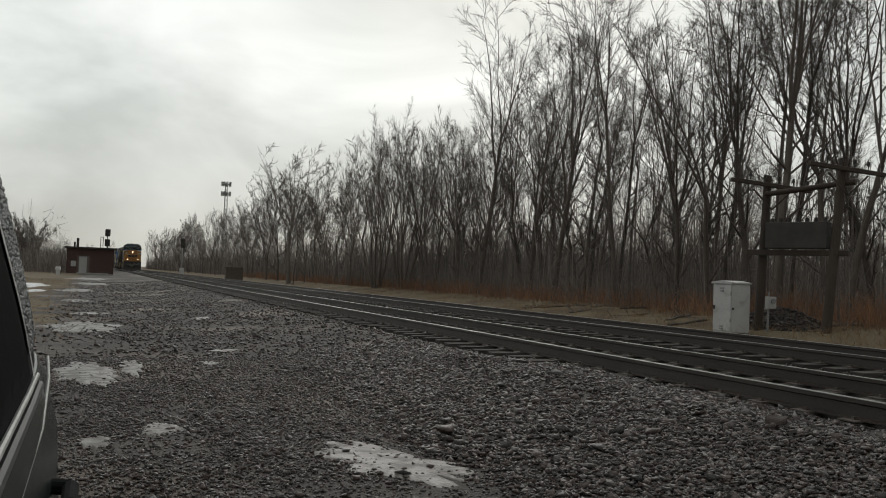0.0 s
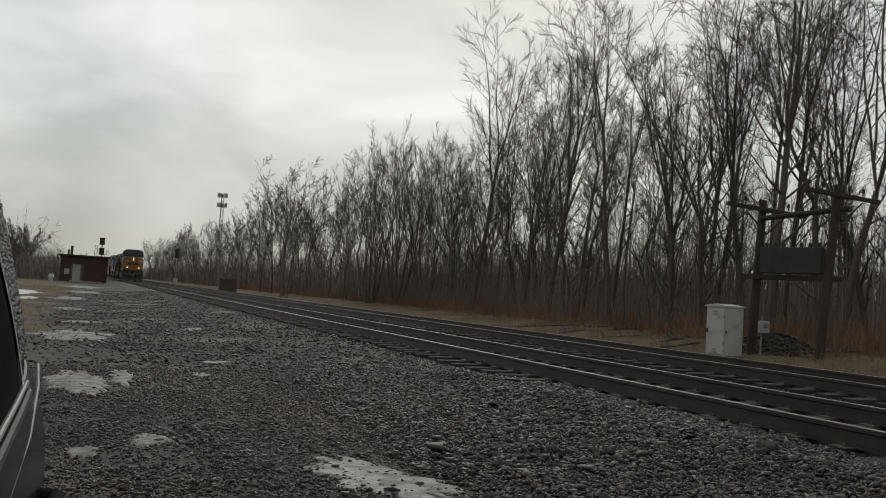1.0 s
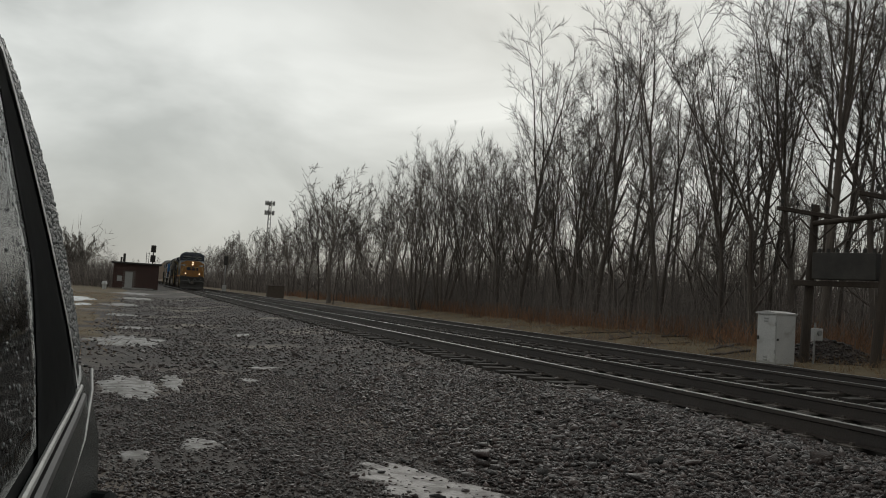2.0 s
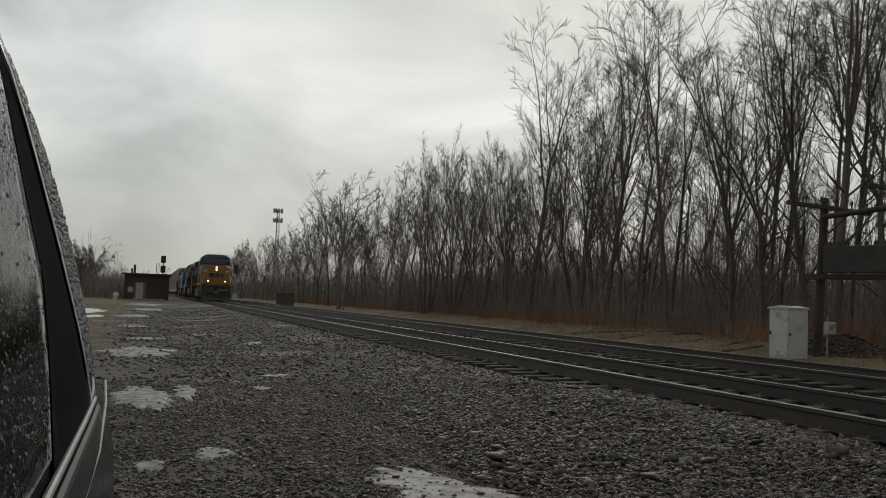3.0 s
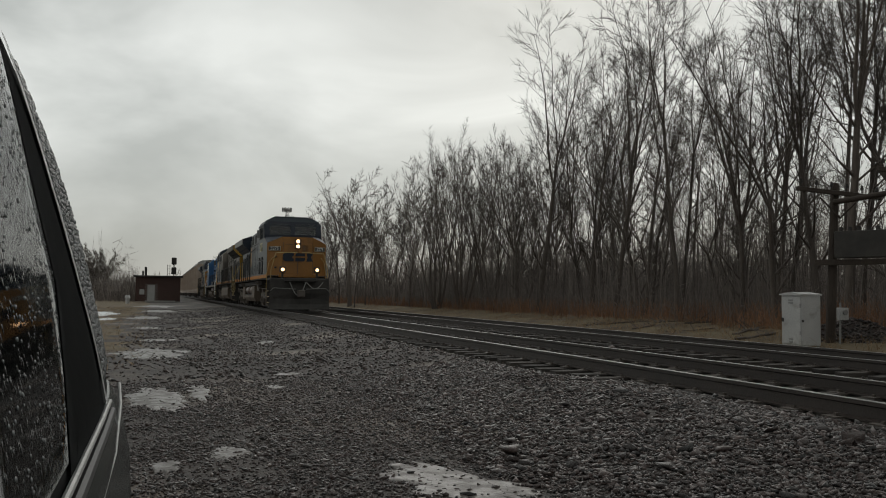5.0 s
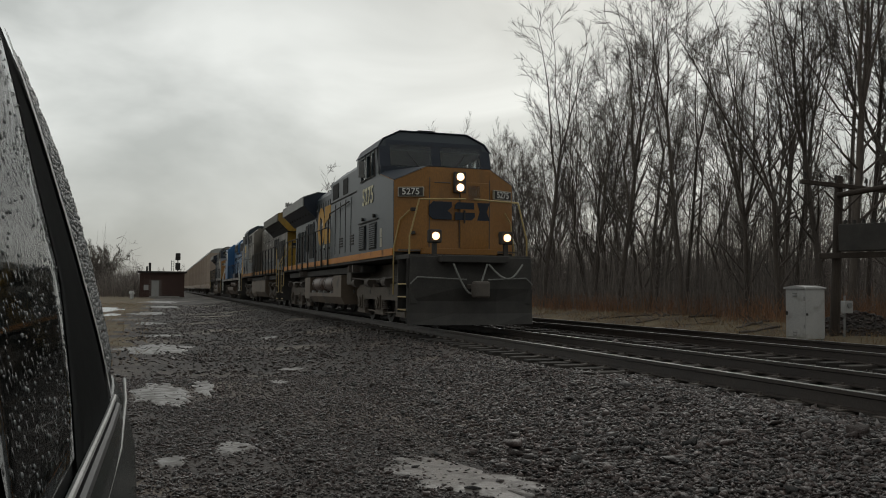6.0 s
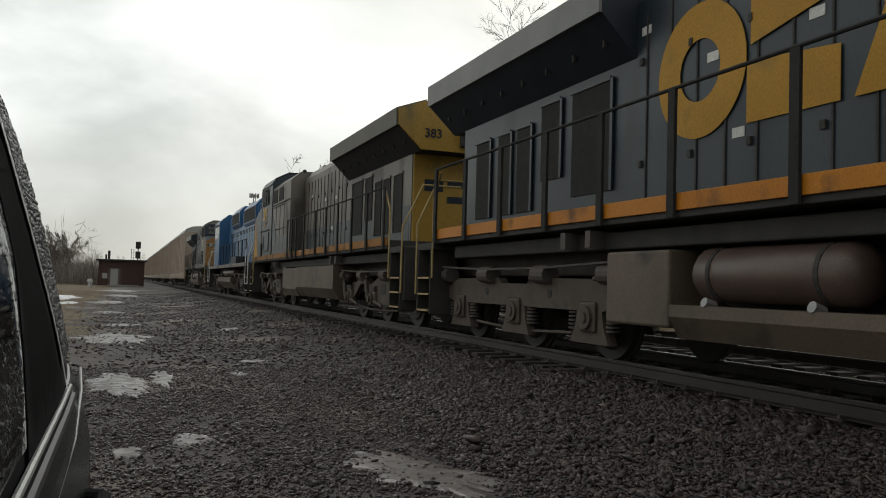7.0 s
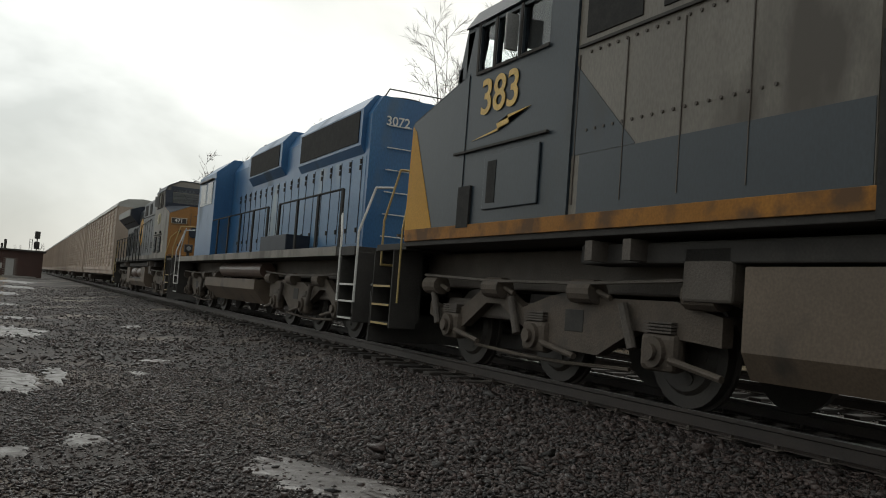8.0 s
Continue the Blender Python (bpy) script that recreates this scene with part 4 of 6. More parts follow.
def diesel(m, label, number, lit=False, hood="navy", cabpaint="navy", band="navy", wing="wing", stripe="orange", rear="navy", logo=True, steer=False, top="navydark", numpaint="numeral"):
    """A six-axle road locomotive with a wide nose, 22 m long; y runs back from the nose corner, z up from the rails."""
    L = thing("locomotive", m, label, "locomotive", "locomotives of the train")
    VEHICLES.append(L)
    # frame and deck
    part("frame", box(B(), -0.75, 0.75, -0.7, 20.1, 1.05, 1.56, 0.03), "under", L)
    part("deck", box(B(), -1.5, 1.5, 0.0, 19.3, 1.60, 1.78, 0.01), "black", L)
    for s in (-1, 1):
        part("sill_stripe", box(B(), min(s * 1.50, s * 1.53), max(s * 1.50, s * 1.53), 0.05, 19.25, 1.67, 1.84, 0.005), stripe, L, "worn orange stripe along the sill")
        for y in (4.6, 5.2, 14.0, 14.6):
            part("sill_bracket", box(B(), min(s * 1.1, s * 1.5), max(s * 1.1, s * 1.5), y - 0.06, y + 0.06, 1.36, 1.56), "under", L)
        part("cable_run", box(B(), min(s * 0.9, s * 1.3), max(s * 0.9, s * 1.3), 4.2, 18.8, 1.34, 1.54, 0.02), "black", L)
    # nose: a blunt wedge with sloped shoulders
    foot = [(-1.5, 0.0), (-0.78, -0.34), (0.78, -0.34), (1.5, 0.0), (1.5, 1.75), (-1.5, 1.75)]
    zt = [3.44, 3.76, 3.76, 3.44, 3.84, 3.84]
    bm = B()
    lo = [bm.verts.new((x, y, 1.76)) for x, y in foot]
    hi = [bm.verts.new((x, y + (0.05 if k < 4 else 0), z)) for k, ((x, y), z) in enumerate(zip(foot, zt))]
    bm.faces.new(lo)
    for a, b, c in ((0, 1, 5), (1, 4, 5), (1, 2, 4), (2, 3, 4)):
        bm.faces.new((hi[a], hi[b], hi[c]))
    for k in range(6):
        bm.faces.new((lo[k], lo[(k + 1) % 6], hi[(k + 1) % 6], hi[k]))
    bmesh.ops.recalc_face_normals(bm, faces=bm.faces[:])
    nose = part("nose", bm, "gold", L, "golden yellow blunt nose")
    for s in (-1, 1):
        bm = prism(B(), [(0.0, 1.765), (0.05, 3.43), (1.75, 3.83), (1.75, 1.765)], s * 1.502, s * 1.512, "x")
        part("nose_side", bm, cabpaint, nose)
        if steer:
            part("nose_flash", prism(B(), [(0.0, 1.77), (0.05, 3.4), (0.18, 3.3), (0.95, 1.77)], s * 1.513, s * 1.518, "x"), "logogold", nose, "golden yellow wedge on the nose side")
            part("lightning_mark", prism(B(), [(1.92, 2.92), (2.62, 2.97), (2.56, 3.06), (3.35, 3.16), (2.82, 3.13), (2.86, 3.03)], s * 1.514, s * 1.519, "x"), "goldnum", L, "yellow lightning stripe")
        bm = B()
        e = 0.012
        v = [bm.verts.new(p) for p in ((s * 1.5, 0.05, 3.44 + e), (s * 0.78, -0.29, 3.76 + e), (0, -0.29, 3.76 + e), (0, 1.75, 3.84 + e + 0.02), (s * 1.5, 1.75, 3.84 + e))]
        bm.faces.new(v)
        ex = bmesh.ops.extrude_face_region(bm, geom=bm.faces[:])["geom"]
        bmesh.ops.translate(bm, vec=(0, 0, 0.008), verts=[q for q in ex if isinstance(q, bmesh.types.BMVert)])
        bmesh.ops.recalc_face_normals(bm, faces=bm.faces[:])
        part("nose_top", bm, top, nose)
    part("nose_sill", box(B(), -0.95, 0.95, -0.40, -0.30, 1.70, 1.84, 0.01), "gold", L)
    part("nose_door", box(B(), 0.02, 0.74, -0.365, -0.335, 1.84, 3.42, 0.012), "gold", nose)
    part("door_window", box(B(), 0.22, 0.50, -0.375, -0.36, 2.98, 3.34, 0.01), "cabglass", nose)
    for x in (-0.74, 0.0, 0.76):
        part("nose_seam", box(B(), x - 0.008, x + 0.008, -0.352, -0.338, 1.86, 3.5), "under", nose)
    for x, z in ((-1.1, 2.2), (-1.1, 2.75), (1.1, 2.2)):
        part("nose_lug", box(B(), x - 0.05, x + 0.05, -0.26, -0.14, z - 0.04, z + 0.04, 0.01), "black", nose)
    part("nose_grab", tube(B(), [Vector((-0.62, -0.36, 3.38)), Vector((-0.62, -0.42, 3.38)), Vector((-0.25, -0.42, 3.38)), Vector((-0.25, -0.36, 3.38))], 0.012, 6), "under", nose)
    part("nose_bottom_rail", box(B(), -1.48, 1.48, -0.36, -0.30, 1.762, 1.80), "under", nose)
    part("door_handle", box(B(), 0.10, 0.13, -0.41, -0.365, 2.45, 2.75), "black", nose)
    # plain dark shapes in place of the emblem on the nose
    for pts in ([(-0.20, 2.94), (-0.66, 2.94), (-0.76, 2.84), (-0.76, 2.62), (-0.66, 2.52), (-0.20, 2.52), (-0.20, 2.64), (-0.30, 2.73), (-0.20, 2.82)],
                [(0.36, 2.94), (-0.06, 2.94), (-0.12, 2.86), (-0.12, 2.78), (0.36, 2.78)], [(0.38, 2.70), (-0.12, 2.70), (-0.12, 2.52), (0.30, 2.52), (0.38, 2.60)],
                [(0.44, 2.94), (0.76, 2.94), (0.68, 2.73), (0.76, 2.52), (0.44, 2.52), (0.50, 2.73)]):
        part("emblem_shape", prism(B(), pts, -0.374, -0.350), "navydark", nose, "dark painted emblem shape")
    # headlights
    hl = part("headlight_housing", box(B(), -0.15, 0.15, -0.40, -0.30, 3.16, 3.66, 0.02), "black", nose)
    for z in (3.54, 3.285):
        part("headlight", cyl(B(), (0, -0.39, z), (0, -0.425, z), 0.088, 20), "head" if lit else "steel", hl, "round headlight lens" + (", lit" if lit else ""))
    for s in (-1, 1):
        dl = part("ditch_light_housing", box(B(), s * 0.86 - 0.15, s * 0.86 + 0.15, -1.22, -1.04, 1.92, 2.22, 0.03), "black", L)
        part("ditch_light_post", box(B(), s * 0.86 - 0.05, s * 0.86 + 0.05, -1.16, -1.08, 1.6, 1.93), "black", dl)
        part("ditch_light", cyl(B(), (s * 0.86, -1.21, 2.07), (s * 0.86, -1.245, 2.07), 0.085, 20), "ditch" if lit else "steel", dl, "round ditch light" + (", lit amber" if lit else ""))
        # number boards follow the slant of the nose corner
        ang = math.degrees(math.atan2(0.34, 0.72)) * s
        nb = part("number_board", box(B(), -0.31, 0.31, -0.02, 0.03, -0.115, 0.115, 0.01), "oldwhite", nose)
        nb.matrix_basis = pose(s * 1.15, -0.165 - 0.02, 3.16, 0, 0, ang)
        part("board_panel", box(B(), -0.285, 0.285, -0.026, -0.018, -0.095, 0.095), "black", nb)
        lettering("board_number", number, 0.215, pose(0, -0.028, 0, 90, 0, 0), "white", nb, 0.002)
    # handrails round the nose
    for s in (-1, 1):
        pts = [Vector((s * 1.2, -1.05, 1.34)), Vector((s * 1.42, -1.05, 1.34)), Vector((s * 1.42, -1.05, 2.05)), Vector((s * 1.2, -1.05, 2.9)), Vector((s * 0.1, -1.08, 2.94))]
        part("nose_handrail", tube(B(), pts, 0.02), "handrail", L, "pale yellow handrail")
        pts = [Vector((s * 1.52, -0.06, 0.75)), Vector((s * 1.52, -0.06, 1.85)), Vector((s * 1.40, -0.12, 2.5)), Vector((s * 1.2, -0.25, 2.72))]
        part("grab_iron", tube(B(), pts, 0.017), "handrail", L)
        stairs(L, -1.15, -0.35, s)
    # front end: pilot, plough, coupler, hoses
    part("end_plate", box(B(), -1.45, 1.45, -1.24, -1.17, 0.55, 1.62, 0.02), "black", L)
    part("front_deck", box(B(), -1.46, 1.46, -1.17, -0.001, 1.56, 1.66, 0.01), "black", L)
    part("anticlimber", box(B(), -0.8, 0.8, -1.5, -1.2, 1.48, 1.64, 0.02), "black", L)
    bm = B()
    rings = []
    for z, dx, dy in ((0.10, 0.0, 0.0), (0.35, 0.0, 0.14), (0.62, 0.0, 0.16), (0.9, 0.0, 0.06)):
        rings.append([(-1.5, -1.24 + dy * 0.4, z), (-0.5, -1.62 + dy, z), (0.5, -1.62 + dy, z), (1.5, -1.24 + dy * 0.4, z), (1.5, -1.17, z), (-1.5, -1.17, z)])
    loft(bm, rings)
    part("plough", bm, "black", L, "black snow plough")
    bm = box(B(), -0.13, 0.13, -1.75, -1.1, 0.78, 1.0, 0.03)
    box(bm, -0.2, 0.16, -2.0, -1.72, 0.70, 1.06, 0.05)
    part("coupler", bm, "under", L)
    for x0, x1, dip in ((-0.55, 0.25, 0.78), (0.28, 1.1, 1.12)):
        pts = [Vector((x0 + (x1 - x0) * k / 10, -1.55 - 0.12 * math.sin(math.pi * k / 10), 1.45 - (1.45 - dip) * math.sin(math.pi * k / 10))) for k in range(11)]
        part("brake_hose", tube(B(), pts, 0.022, 7), "hose", L)
    for s in (-1, 1):
        part("cut_lever", tube(B(), [Vector((s * 0.25, -1.6, 1.1)), Vector((s * 1.3, -1.3, 1.15)), Vector((s * 1.46, -1.3, 1.0))], 0.015, 6), "hose", L)
    # cab
    slant = lambda z: 1.43 + (z - 3.84) * 0.3
    cab = part("cab", box(B(), -1.5, 1.5, 1.45, 4.15, 1.77, 3.82), cabpaint, L)
    bm = prism(B(), [(-1.5, 4.42), (1.5, 4.42), (1.5, 4.46), (1.36, 4.70), (0.9, 4.94), (-0.9, 4.94), (-1.36, 4.70), (-1.5, 4.46)], 1.45, 4.15)
    for v in bm.verts:
        if v.co.y < 2:
            v.co.y = slant(v.co.z) + 0.01
    part("cab_ceiling", bm, cabpaint, cab)
    part("cab_rear_wall", box(B(), -1.5, 1.5, 4.05, 4.15, 3.82, 4.42), cabpaint, cab)
    part("cab_front_sill", box(B(), -1.5, 1.5, 1.40, 1.52, 3.58, 3.98), top, cab)
    for s in (-1, 1):
        for y0, y1 in ((1.62, 1.98), (2.32, 2.42), (2.92, 3.02), (3.62, 4.05)):
            part("window_post", box(B(), min(s * 1.42, s * 1.5), max(s * 1.42, s * 1.5), y0, y1, 3.82, 4.42), cabpaint, cab)
        bm = loft(B(), [[(s * 1.22, slant(z) - 0.02, z), (s * 1.5, slant(z) - 0.02, z), (s * 1.5, slant(z) + 0.2, z), (s * 1.22, slant(z) + 0.1, z)] for z in (3.8, 4.52)])
        part("corner_post", bm, top, cab)
    bm = loft(B(), [[(-0.12, slant(z) - 0.02, z), (0.12, slant(z) - 0.02, z), (0.12, slant(z) + 0.1, z), (-0.12, slant(z) + 0.1, z)] for z in (3.9, 4.62)])
    part("centre_post", bm, top, cab)
    for x, y in ((-0.8, 2.7), (0.8, 2.7)):
        st = part("seat", box(B(), x - 0.25, x + 0.25, y - 0.2, y + 0.3, 3.0, 3.2, 0.04), "interior", cab)
        part("seat_back", box(B(), x - 0.25, x + 0.25, y + 0.3, y + 0.42, 3.1, 3.8, 0.04), "interior", st)
    bm = B()
    for a, b in (((-1.5, 4.46), (-1.36, 4.70)), ((-1.36, 4.70), (-0.9, 4.94)), ((-0.9, 4.94), (0.9, 4.94)), ((0.9, 4.94), (1.36, 4.70)), ((1.36, 4.70), (1.5, 4.46))):
        q = []
        for (x, z), y in ((a, 1.40 + (a[1] - 3.84) * 0.3), (b, 1.40 + (b[1] - 3.84) * 0.3), (b, 4.17), (a, 4.17)):
            q.append(bm.verts.new((x * 1.012, y, z + 0.014)))
        bm.faces.new(q)
    bmesh.ops.remove_doubles(bm, verts=bm.verts[:], dist=0.001)
    bmesh.ops.solidify(bm, geom=bm.faces[:], thickness=-0.02)
    part("cab_roof", bm, top, cab, "dark blue cab roof")
    # dark wrap round the windscreens, and the panes
    def screen(x0, x1, z0, z1, name, material, lift):
        b2 = B()
        y = lambda z: 1.43 + (z - 3.84) * 0.3 - lift
        v = [b2.verts.new(p) for p in ((x0, y(z0), z0), (x1, y(z0), z0), (x1, y(z1), z1), (x0, y(z1), z1))]
        b2.faces.new(v)
        ex = bmesh.ops.extrude_face_region(b2, geom=b2.faces[:])["geom"]
        bmesh.ops.translate(b2, vec=(0, 0.02, 0), verts=[q for q in ex if isinstance(q, bmesh.types.BMVert)])
        bmesh.ops.recalc_face_normals(b2, faces=b2.faces[:])
        return part(name, b2, material, cab)
    screen(-1.3, 1.3, 4.46, 4.70, "windscreen_brow", top, 0.012)
    for s in (-1, 1):
        w = screen(min(s * 0.12, s * 1.22), max(s * 0.12, s * 1.22), 3.98, 4.58, "windscreen", "cabglass", 0.03)
        part("wiper", tube(B(), [Vector((s * 0.5, 1.40, 4.0)), Vector((s * 0.8, 1.51, 4.4))], 0.009, 6), "black", w)
        for y0, y1 in ((1.98, 2.32), (2.42, 2.92), (3.02, 3.62)):
            wn = part("side_window", box(B(), min(s * 1.455, s * 1.463), max(s * 1.455, s * 1.463), y0, y1, 3.82, 4.42), "cabglass", cab)
            part("window_frame", box(B(), min(s * 1.515, s * 1.53), max(s * 1.515, s * 1.53), y0 - 0.03, y0 + 0.015, 3.78, 4.45), "black", wn)
            part("window_frame", box(B(), min(s * 1.515, s * 1.53), max(s * 1.515, s * 1.53), y0, y1 + 0.03, 3.78, 3.82), "black", wn)
        part("mirror", box(B(), min(s * 1.55, s * 1.72), max(s * 1.55, s * 1.72), 2.96, 3.0, 3.86, 4.3, 0.01), "steel", cab)
        lettering("cab_number", number, 0.64, pose(s * 1.514, 2.58 if steer else 2.72, 3.43 if steer else 3.32, 90, 0, 90 * s), numpaint, cab)
        if not steer:
            louvre(L, s, 1.70, 2.48, 1.90, 2.58, 1.513)
            louvre(L, s, 2.95, 3.68, 1.92, 2.58, 1.513)
        else:
            part("battery_door", box(B(), min(s * 1.505, s * 1.53), max(s * 1.505, s * 1.53), 2.35, 3.6, 2.0, 2.70, 0.012), cabpaint, L)
            for y0, y1, z0, z1 in ((2.45, 2.66, 2.08, 2.6), (1.7, 2.02, 1.8, 2.34)):
                part("small_vent", box(B(), min(s * 1.505, s * 1.522), max(s * 1.505, s * 1.536), y0, y1, z0, z1), "grille", L)
        part("louvre_hood", box(B(), min(s * 1.51, s * 1.55), max(s * 1.51, s * 1.55), 1.5, 3.75, 2.64 if not steer else 2.78, 2.67 if not steer else 2.81), "black", L)
        for y, z in () if steer else ((1.22, 2.27), (1.2, 2.03)):
            part("placard", box(B(), min(s * 1.513, s * 1.52), max(s * 1.513, s * 1.52), y - 0.1, y + 0.1, z - 0.11, z + 0.11), "oldwhite", L)
        for y in () if steer else (1.9, 3.2):
            part("lifting_eye", cyl(B(), (s * 1.51, y, 2.75), (s * 1.57, y, 2.75), 0.05, 10), "black", L)
    part("horn_bracket", tube(B(), [Vector((-0.35, 2.0, 4.94)), Vector((-0.35, 2.0, 5.04)), Vector((0.1, 2.0, 5.04)), Vector((0.1, 2.0, 4.94))], 0.014, 6), "black", cab)
    # equipment hood behind the cab, as wide as the cab
    prof = [(-1.47, 1.77), (1.47, 1.77), (1.47, 4.28), (1.12, 4.58), (-1.12, 4.58), (-1.47, 4.28)]
    back = 7.75 if steer else 8.2
    aux = part("auxiliary_hood", prism(B(), prof, 4.155, back), hood, L)
    for s in (-1, 1):
        for y0, y1 in ((4.3, 5.2), (5.5, 6.4)) if steer else ((5.5, 6.2), (6.9, 7.85)):
            part("blower_grille", box(B(), min(s * 1.46, s * 1.485), max(s * 1.46, s * 1.485), y0, y1, 3.72, 4.2, 0.005), "grille", aux)
        for y in (4.2, 5.0, 5.8, 6.6) if steer else (4.2, 5.0, 5.8, 6.6, 7.4):
            part("door_seam", box(B(), min(s * 1.47, s * 1.482), max(s * 1.47, s * 1.482), y, y + (0.012 if steer else 0.03), 1.95, 3.55), "under" if steer else "black", aux)
        for y in () if steer else (4.6, 6.2):
            for z in (2.15, 2.23, 2.31, 2.39):
                part("vent_slat", box(B(), min(s * 1.47, s * 1.49), max(s * 1.47, s * 1.49), y, y + 0.5, z, z + 0.04), "black", aux)
        part("rain_gutter", box(B(), min(s * 1.47, s * 1.5), max(s * 1.47, s * 1.5), 4.2, back, 3.62, 3.65), "black", aux)
        for y, x, z in ((7.7, 1.02, 4.59), (9.6, 0.76, 4.53)):
            part("lifting_hook", cyl(B(), (s * x, y - 0.06, z), (s * x, y + 0.06, z), 0.06, 10), "black", L)
    # engine hood
    prof = [(-1.0, 1.77), (1.0, 1.77), (1.0, 4.28), (0.82, 4.52), (-0.82, 4.52), (-1.0, 4.28)]
    eng = part("engine_hood", prism(B(), prof, back + 0.005, 19.2), hood, L)
    if band != hood:
        for s in (-1, 1):
            part("painted_band", box(B(), min(s * 1.0, s * 1.005), max(s * 1.0, s * 1.005), 8.3, 19.1, 1.78, 2.55), band, eng)
            part("painted_band", box(B(), min(s * 1.47, s * 1.476), max(s * 1.47, s * 1.476), 4.3, 7.74, 1.78, 2.47), band, aux)
            part("painted_wedge", prism(B(), [(4.16, 2.475), (5.2, 2.475), (4.16, 3.45)], s * 1.471, s * 1.477, "x"), band, aux)
    part("exhaust_stack", box(B(), -0.45, 0.45, 9.6, 10.8, 4.52, 4.66, 0.03), "black", eng)
    for s in (-1, 1):
        for k in range(12):
            y = 8.5 + k * 0.46
            part("door_seam", box(B(), min(s * 1.0, s * 1.014), max(s * 1.0, s * 1.014), y, y + 0.025, 1.85, 4.1), "black", eng)
            if k % 2:
                part("door_latch", box(B(), min(s * 1.0, s * 1.03), max(s * 1.0, s * 1.03), y + 0.08, y + 0.14, 2.3, 2.38), "black", eng)
                part("door_latch", box(B(), min(s * 1.0, s * 1.03), max(s * 1.0, s * 1.03), y + 0.08, y + 0.14, 3.5, 3.58), "black", eng)
        for y0, y1, z0, z1 in ((14.3, 15.3, 2.1, 3.5), (15.6, 16.2, 2.4, 3.5), (16.5, 17.0, 2.0, 3.3), (17.2, 17.7, 2.0, 3.3), (18.0, 18.6, 2.0, 3.3)):
            g = part("radiator_grille", box(B(), min(s * 1.0, s * 1.02), max(s * 1.0, s * 1.02), y0, y1, z0, z1), "grille", eng)
            part("grille_frame", box(B(), min(s * 1.015, s * 1.04), max(s * 1.015, s * 1.04), y0 - 0.04, y0 + 0.02, z0, z1), hood, g)
            part("grille_frame", box(B(), min(s * 1.015, s * 1.04), max(s * 1.015, s * 1.04), y0 + 0.02, y1 + 0.04, z1 - 0.02, z1 + 0.03), hood, g)
        for y, z in ((12.4, 3.3), (11.0, 3.35), (12.0, 2.45), (9.0, 3.6), (13.6, 3.9)):
            part("placard", box(B(), min(s * 1.0, s * 1.008), max(s * 1.0, s * 1.008), y - 0.09, y + 0.09, z - 0.05, z + 0.05), "white", eng)
        if logo:
            ring_mark(eng, "logogold", s * 1.015, 12.6, 3.2, s, 0.72)
            for k, pts in enumerate(([(11.5, 2.32), (10.35, 2.32), (10.35, 2.85), (11.5, 2.98)], [(11.45, 3.82), (10.3, 3.82), (10.3, 3.38), (11.45, 3.14)],
                                     [(10.2, 2.32), (9.55, 2.32), (9.25, 3.07), (9.55, 3.82), (10.2, 3.82), (9.9, 3.07)], [(8.4, 2.32), (9.05, 2.32), (9.2, 3.07), (9.05, 3.82), (8.4, 3.82), (8.7, 3.07)])):
                part("painted_block", prism(B(), [(a + 0.37, 0.92 * b + 0.38) for a, b in pts], s * 1.016, s * (1.022 + 0.002 * k), "x"), "logogold", eng, "yellow painted block")
    # radiator wings
    prof = [(-1.0, 3.62), (1.0, 3.62), (1.5, 4.12), (1.52, 4.44), (0.9, 4.66), (-0.9, 4.66), (-1.52, 4.44), (-1.5, 4.12)]
    rw = part("radiator", prism(B(), prof, 13.8, 19.7), "navydark" if wing != "endgold" else "grille", L, "flared radiator with dark undersides")
    for s in (-1, 1):
        bm = prism(B(), [(s * 1.505, 4.10), (s * 1.545, 4.10), (s * 1.55, 4.46), (s * 0.9, 4.69), (s * 0.9, 4.67), (s * 1.51, 4.44)], 13.78, 19.72)
        part("radiator_edge", bm, "dustwing" if wing == "endgold" else wing, rw)
        for k in range(8):
            y = 14.1 + k * 0.75
            part("radiator_rib", box(B(), s * 1.25 - 0.02, s * 1.25 + 0.02, y, y + 0.04, 3.80, 3.98), "black", rw)
    # rear end
    part("hood_end", box(B(), -0.98, 0.98, 19.2, 19.26, 1.78, 4.4, 0.01), rear, L, "hood end painted " + ("golden yellow" if rear == "endgold" else "dark"))
    bm = prism(B(), [(-1.0, 3.64), (1.0, 3.64), (1.5, 4.12), (1.52, 4.44), (0.9, 4.66), (-0.9, 4.66), (-1.52, 4.44), (-1.5, 4.12)], 19.705, 19.76)
    part("radiator_end", bm, rear, L)
    rl = part("rear_light_housing", box(B(), -0.16, 0.16, 19.26, 19.86, 3.75, 4.42, 0.02), "black", L)
    for z in (4.26, 3.98):
        part("rear_light", cyl(B(), (0, 19.85, z), (0, 19.89, z), 0.09, 18), "steel", rl)
    lettering("end_number", number, 0.26, pose(0.75, 19.77, 3.98, 90, 0, 180), "navydark", L)
    for x0, x1, z0, z1 in ((-0.72, -0.3, 2.62, 2.78), (-0.72, -0.58, 2.78, 3.05), (-0.2, 0.22, 2.95, 3.1), (-0.2, 0.22, 2.62, 2.76), (0.32, 0.74, 2.85, 3.1)):
        part("emblem_block", box(B(), x0, x1, 19.255, 19.27, z0, z1), "navydark", L)
    part("rear_deck", box(B(), -1.5, 1.5, 19.3, 20.2, 1.50, 1.62, 0.01), "black", L)
    part("rear_plate", box(B(), -1.45, 1.45, 20.2, 20.27, 0.55, 1.62, 0.02), "black", L)
